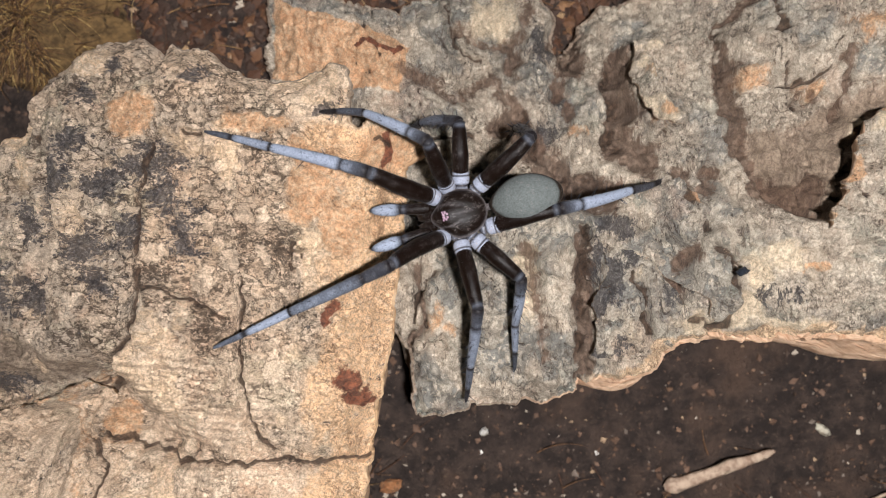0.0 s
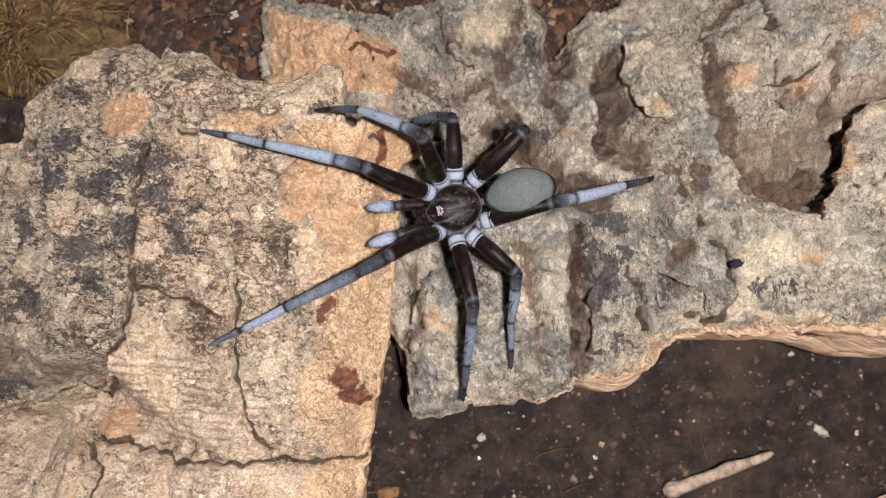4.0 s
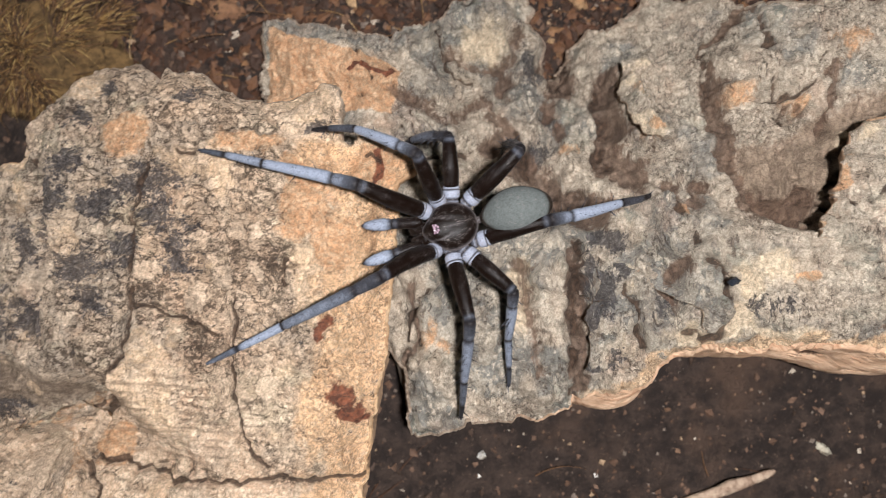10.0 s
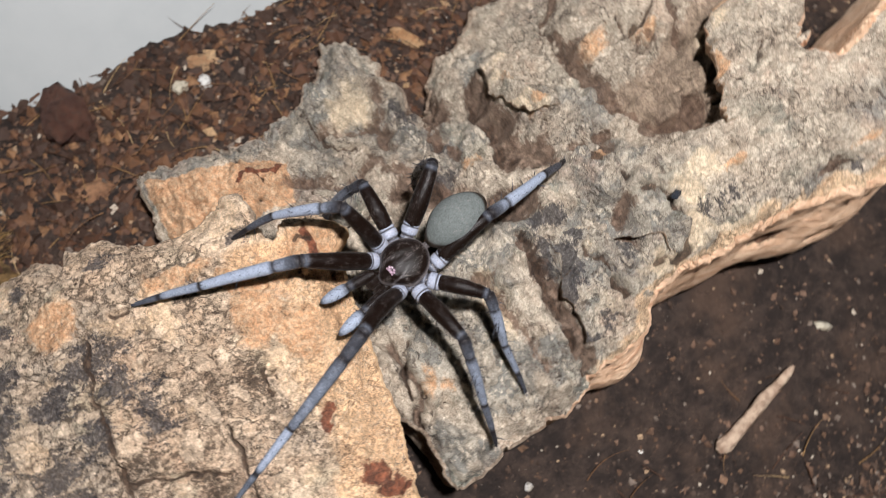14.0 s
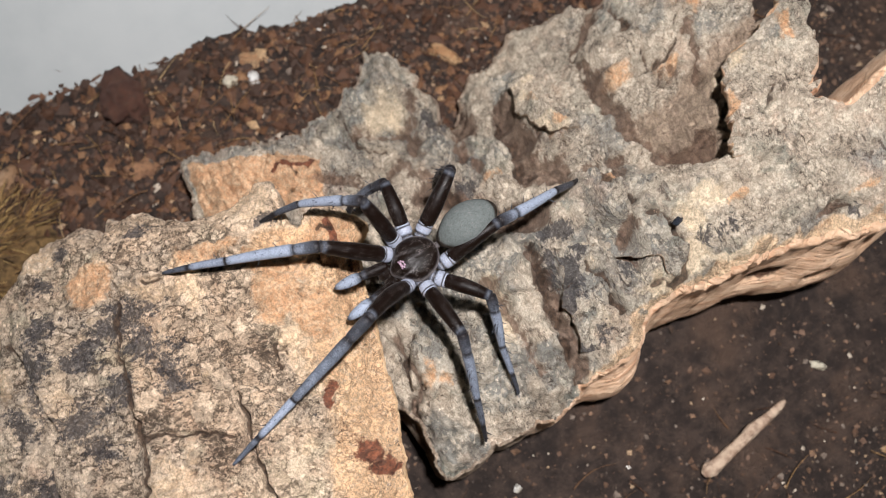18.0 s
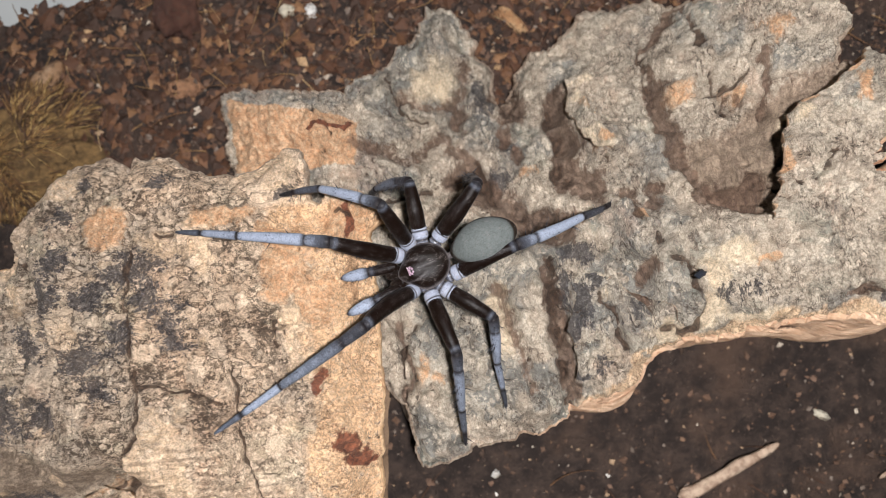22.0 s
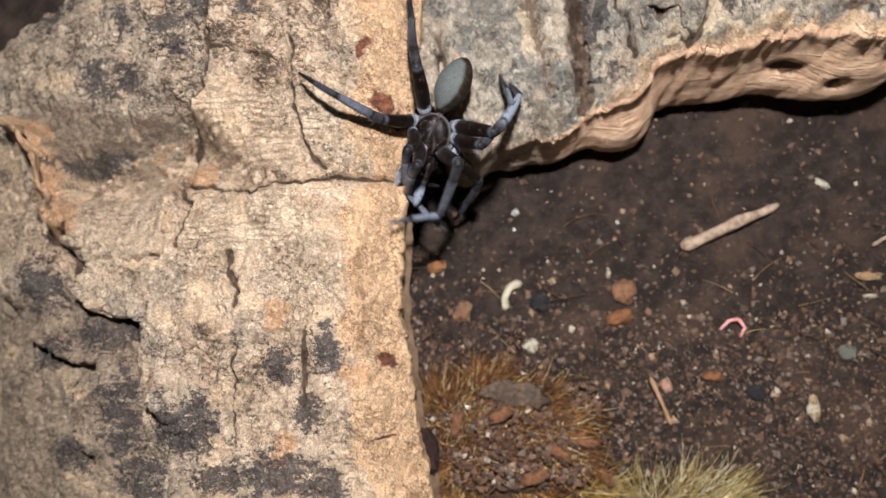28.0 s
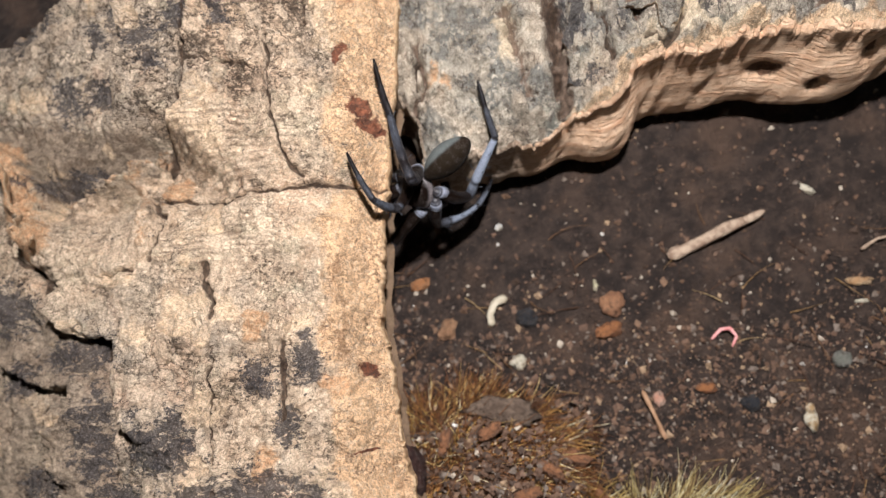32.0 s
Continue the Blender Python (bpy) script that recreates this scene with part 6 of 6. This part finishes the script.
def dome(size, shape, tint, sides=64, rings=40):
    """A rounded body from a sphere's points through shape(u, v, w); tint(u, v, w) gives the field."""
    th = np.linspace(0, math.pi, rings)[1:-1]
    ph = np.arange(sides) * 2 * math.pi / sides
    T, P = np.meshgrid(th, ph, indexing="ij")
    u = np.concatenate([np.cos(T).ravel(), [1, -1]])
    v = np.concatenate([(np.sin(T) * np.cos(P)).ravel(), [0, 0]])
    w = np.concatenate([(np.sin(T) * np.sin(P)).ravel(), [0, 0]])
    m, n = len(th), len(th) * sides
    r = np.arange(sides)
    tris = []
    for k in range(m - 1):
        a, b, c, d = r + k * sides, (r + 1) % sides + k * sides, (r + 1) % sides + (k + 1) * sides, r + (k + 1) * sides
        tris += [np.stack([a, d, c], 1), np.stack([a, c, b], 1)]
    tris.append(np.stack([np.full(sides, n), r, (r + 1) % sides], 1))
    tris.append(np.stack([np.full(sides, n + 1), (r + 1) % sides + (m - 1) * sides, r + (m - 1) * sides], 1))
    x, y, z = shape(u, v, w)
    return raw_mesh("dome", np.stack([x * size[0], y * size[1], z * size[2]], 1), np.concatenate(tris), {"tint": tint(u, v, w)})


def build_spider():
    spider = new("spider")
    tagged(spider, "dark brown house spider with long blue-grey legs on cork bark", "spider")

    def shell(u, v, w):
        narrow = 1 - 0.42 * smooth(0.15, 0.95, u)
        furrow = 0.06 * np.exp(-((np.abs(v) - 0.35 - 0.4 * (u - 0.1)) / 0.10) ** 2) * (w > 0) + 0.10 * np.exp(-(v / 0.08) ** 2 - ((u + 0.25) / 0.22) ** 2) * (w > 0)
        return u, v * narrow, w * (1 - furrow) * (1 + 0.25 * smooth(0.2, 0.6, u) * (w > 0))

    part("carapace", dome((0.325, 0.28, 0.16), shell, lambda u, v, w: 0.02 + 0.42 * smooth(0.86, 0.97, np.hypot(v, u * 0.97)) * (w > -0.3) + 0.3 * np.exp(-((np.abs(v) - 0.3 - 0.45 * u) / 0.05) ** 2) * (w > 0) * smooth(-0.3, 0.1, u) + 0.25 * np.exp(-(v / 0.05) ** 2 - ((u + 0.15) / 0.3) ** 2) * (w > 0)), shell_mat, spider, "dark brown furry head and chest shield")

    def belly(u, v, w):
        fat = 1 + 0.10 * np.cos(2 * u) - 0.12 * smooth(0.3, 1.0, u)
        return u, v * fat, w * fat * (1 - 0.08 * (w < 0))

    # grey back over brown belly; the velvet's sheen and dark rim are painted in
    ab = part("abdomen", dome((0.42, 0.245, 0.21), belly, lambda u, v, w: 0.88 * smooth(0.22, 0.55, w + 0.1 * v * v) - 0.25 * smooth(0.55, 0.95, u) - 0.5 * smooth(-0.75, -0.95, u) + 0.04), belly_mat, spider, "velvety grey abdomen")
    waist = part("waist", tube([(-0.06, 0.05, 0.3), (0.0, 0.04, 0.3), (0.08, 0.05, 0.3)]), shell_mat, spider)
    waist.matrix_basis = pose(-0.0034, 0, 0)
    for x, y, r in ((0.175, 0.016, 0.021), (0.175, -0.016, 0.021), (0.155, 0.040, 0.016), (0.155, -0.040, 0.016), (0.135, 0.018, 0.016), (0.135, -0.018, 0.016), (0.185, 0.044, 0.013), (0.185, -0.044, 0.013)):
        bm = bmesh.new()
        bmesh.ops.create_icosphere(bm, subdivisions=2, radius=r * CM)
        part("eye", bm, eye_mat, spider, "small glossy eye with a painted pink glint").matrix_basis = pose(x * CM, y * CM, 0.00172)
    for s in (1, -1):
        fang = part("chelicera", tube([(-0.05, 0.06, 0.0), (0.05, 0.085, 0.05), (0.14, 0.06, 0.0)], hairs=10, seed=4), shell_mat, spider, "stout dark jaw")
        fang.matrix_basis = pose(0.0032, s * 0.0007, -0.0006, 0, 35, 0)
        palp = part("pedipalp", tube([(0.0, 0.05, 0.0), (0.08, 0.068, 0.02), (0.24, 0.064, 0.05), (0.29, 0.056, 0.25), (0.33, 0.058, 0.1)], hairs=24, seed=6), leg_mat, spider, "short dark feeler with a blue-grey tip")
        palp.matrix_basis = pose(0.0036 if s > 0 else 0.0031, s * 0.0013, 0.0003 if s > 0 else -0.0002, 0, -6 if s > 0 else 4, 4 if s > 0 else -11)
        tip = part("palp_tip", tube([(0.0, 0.05, 0.15), (0.04, 0.066, 0.5), (0.1, 0.074, 0.9), (0.22, 0.066, 0.95), (0.31, 0.045, 0.6), (0.36, 0.016, 0.15)], hairs=36, seed=7), leg_mat, palp, "blue-grey tip")
        tip.matrix_basis = pose(0.0033, 0, 0, 0, 10, 0)
    joints = {}
    for n, (key, (base, (la, lb, lc), rows)) in enumerate(LEGS.items()):
        thick = 1.0 if key[1] in "14" else 0.92
        leg = part("leg", tube([(0.12, 0.075 * thick, 0.0), (0.2, 0.098 * thick, 0.0), (0.5 * la, 0.105 * thick, 0.0), (la - 0.08, 0.082 * thick, 0.02), (la - 0.03, 0.07 * thick, 0.35), (la, 0.075 * thick, 0.15)], flat=0.95, bend=0.05, hairs=70, hair_len=0.03, seed=n), leg_mat, spider, "dark brown velvety leg with blue-grey shin and foot")
        part("coxa", tube([(-0.04, 0.06, 0.1), (0.0, 0.085, 0.5), (0.03, 0.07, 0.05), (0.06, 0.096, 0.95), (0.125, 0.102, 0.85), (0.14, 0.09, 0.1), (0.16, 0.1, 0.9), (0.185, 0.094, 0.35), (0.21, 0.08, 0.0)], hairs=12, hair_len=0.03, seed=n + 40), coxa_mat, leg, "silvery white leg base")
        grey, pale = LEG_TINTS[key]
        spines = 16 if key in ("L2", "L3", "L4", "R3", "R4") else 4
        shin = part("shin", tube([(0.0, 0.07 * thick, 0.1), (0.05, 0.078 * thick, 0.2), (0.22 * lb, 0.071 * thick, 0.6 * grey), (0.265 * lb, 0.060 * thick, 0.08), (0.29 * lb, 0.072 * thick, 0.8 * grey), (0.34 * lb, 0.074 * thick, grey), (0.6 * lb, 0.066 * thick, grey + 0.12), (lb - 0.05, 0.053 * thick, grey + 0.1), (lb - 0.01, 0.047 * thick, 0.15)], flat=0.95, bend=0.03, hairs=40, hair_len=0.035, seed=n + 10, spines=spines), leg_mat, leg, "blue-grey shin")
        foot = part("foot", tube([(0.0, 0.05 * thick, 0.12), (0.03, 0.053 * thick, pale), (0.5 * lc, 0.043 * thick, pale), (0.57 * lc, 0.034 * thick, 0.06), (0.62 * lc, 0.038 * thick, 0.5 * pale), (0.9 * lc, 0.027 * thick, 0.5 * pale), (lc, 0.015 * thick, 0.4 * pale)], flat=0.95, bend=0.02, hairs=40, hair_len=0.035, seed=n + 20, spines=spines // 2), leg_mat, leg, "slim blue-grey foot")
        joints[key] = (leg, shin, foot)
    return spider, joints, ab


def heading(bearing, rise, side):
    """The turn of a limb that points along bearing and rise, with no needless twist from its side's level."""
    b, r = radians(bearing), radians(rise)
    way = Vector((math.cos(b) * math.cos(r), math.sin(b) * math.cos(r), math.sin(r)))
    ref = Vector((0, side, 0))
    return (ref.rotation_difference(way) @ Vector((1, 0, 0)).rotation_difference(ref)).to_matrix().to_4x4()


def motions():
    times = [row[0] for row in BODY_ROWS]
    walk(the_spider, [(t, Matrix.Translation((x * CM, y * CM, z * CM)) @ pose(0, 0, 0, 0, pitch, yaw)) for t, x, y, z, yaw, pitch in BODY_ROWS])
    waist = Matrix.Translation((-0.0034, 0, 0.0004))
    walk(spider_abdomen, [(t, waist @ pose(0, 0, 0, 0, lift, swing) @ pose(-0.0043, 0, 0, roll)) for t, roll, lift, swing in ABDOMEN_ROWS])
    for key, (base, (la, lb, lc), rows) in LEGS.items():
        leg, shin, foot = spider_joints[key]
        side = -1 if key[0] == "R" else 1
        leg_rows, shin_rows, foot_rows = [], [], []
        for t, (a1, e1, a2, e2, a3, e3) in zip(times, rows):
            r1, r2, r3 = heading(a1, e1, side), heading(a2, e2, side), heading(a3, e3, side)
            m1 = Matrix.Translation(Vector(base) * CM) @ r1
            m2 = Matrix.Translation(m1 @ Vector((la * CM, 0, 0))) @ r2
            m3 = Matrix.Translation(m2 @ Vector((lb * CM, 0, 0))) @ r3
            leg_rows.append((t, m1))
            shin_rows.append((t, m1.inverted() @ m2))
            foot_rows.append((t, m1.inverted() @ m3))
        walk(leg, leg_rows)
        walk(shin, shin_rows)
        walk(foot, foot_rows)


the_spider, spider_joints, spider_abdomen = build_spider()
motions()
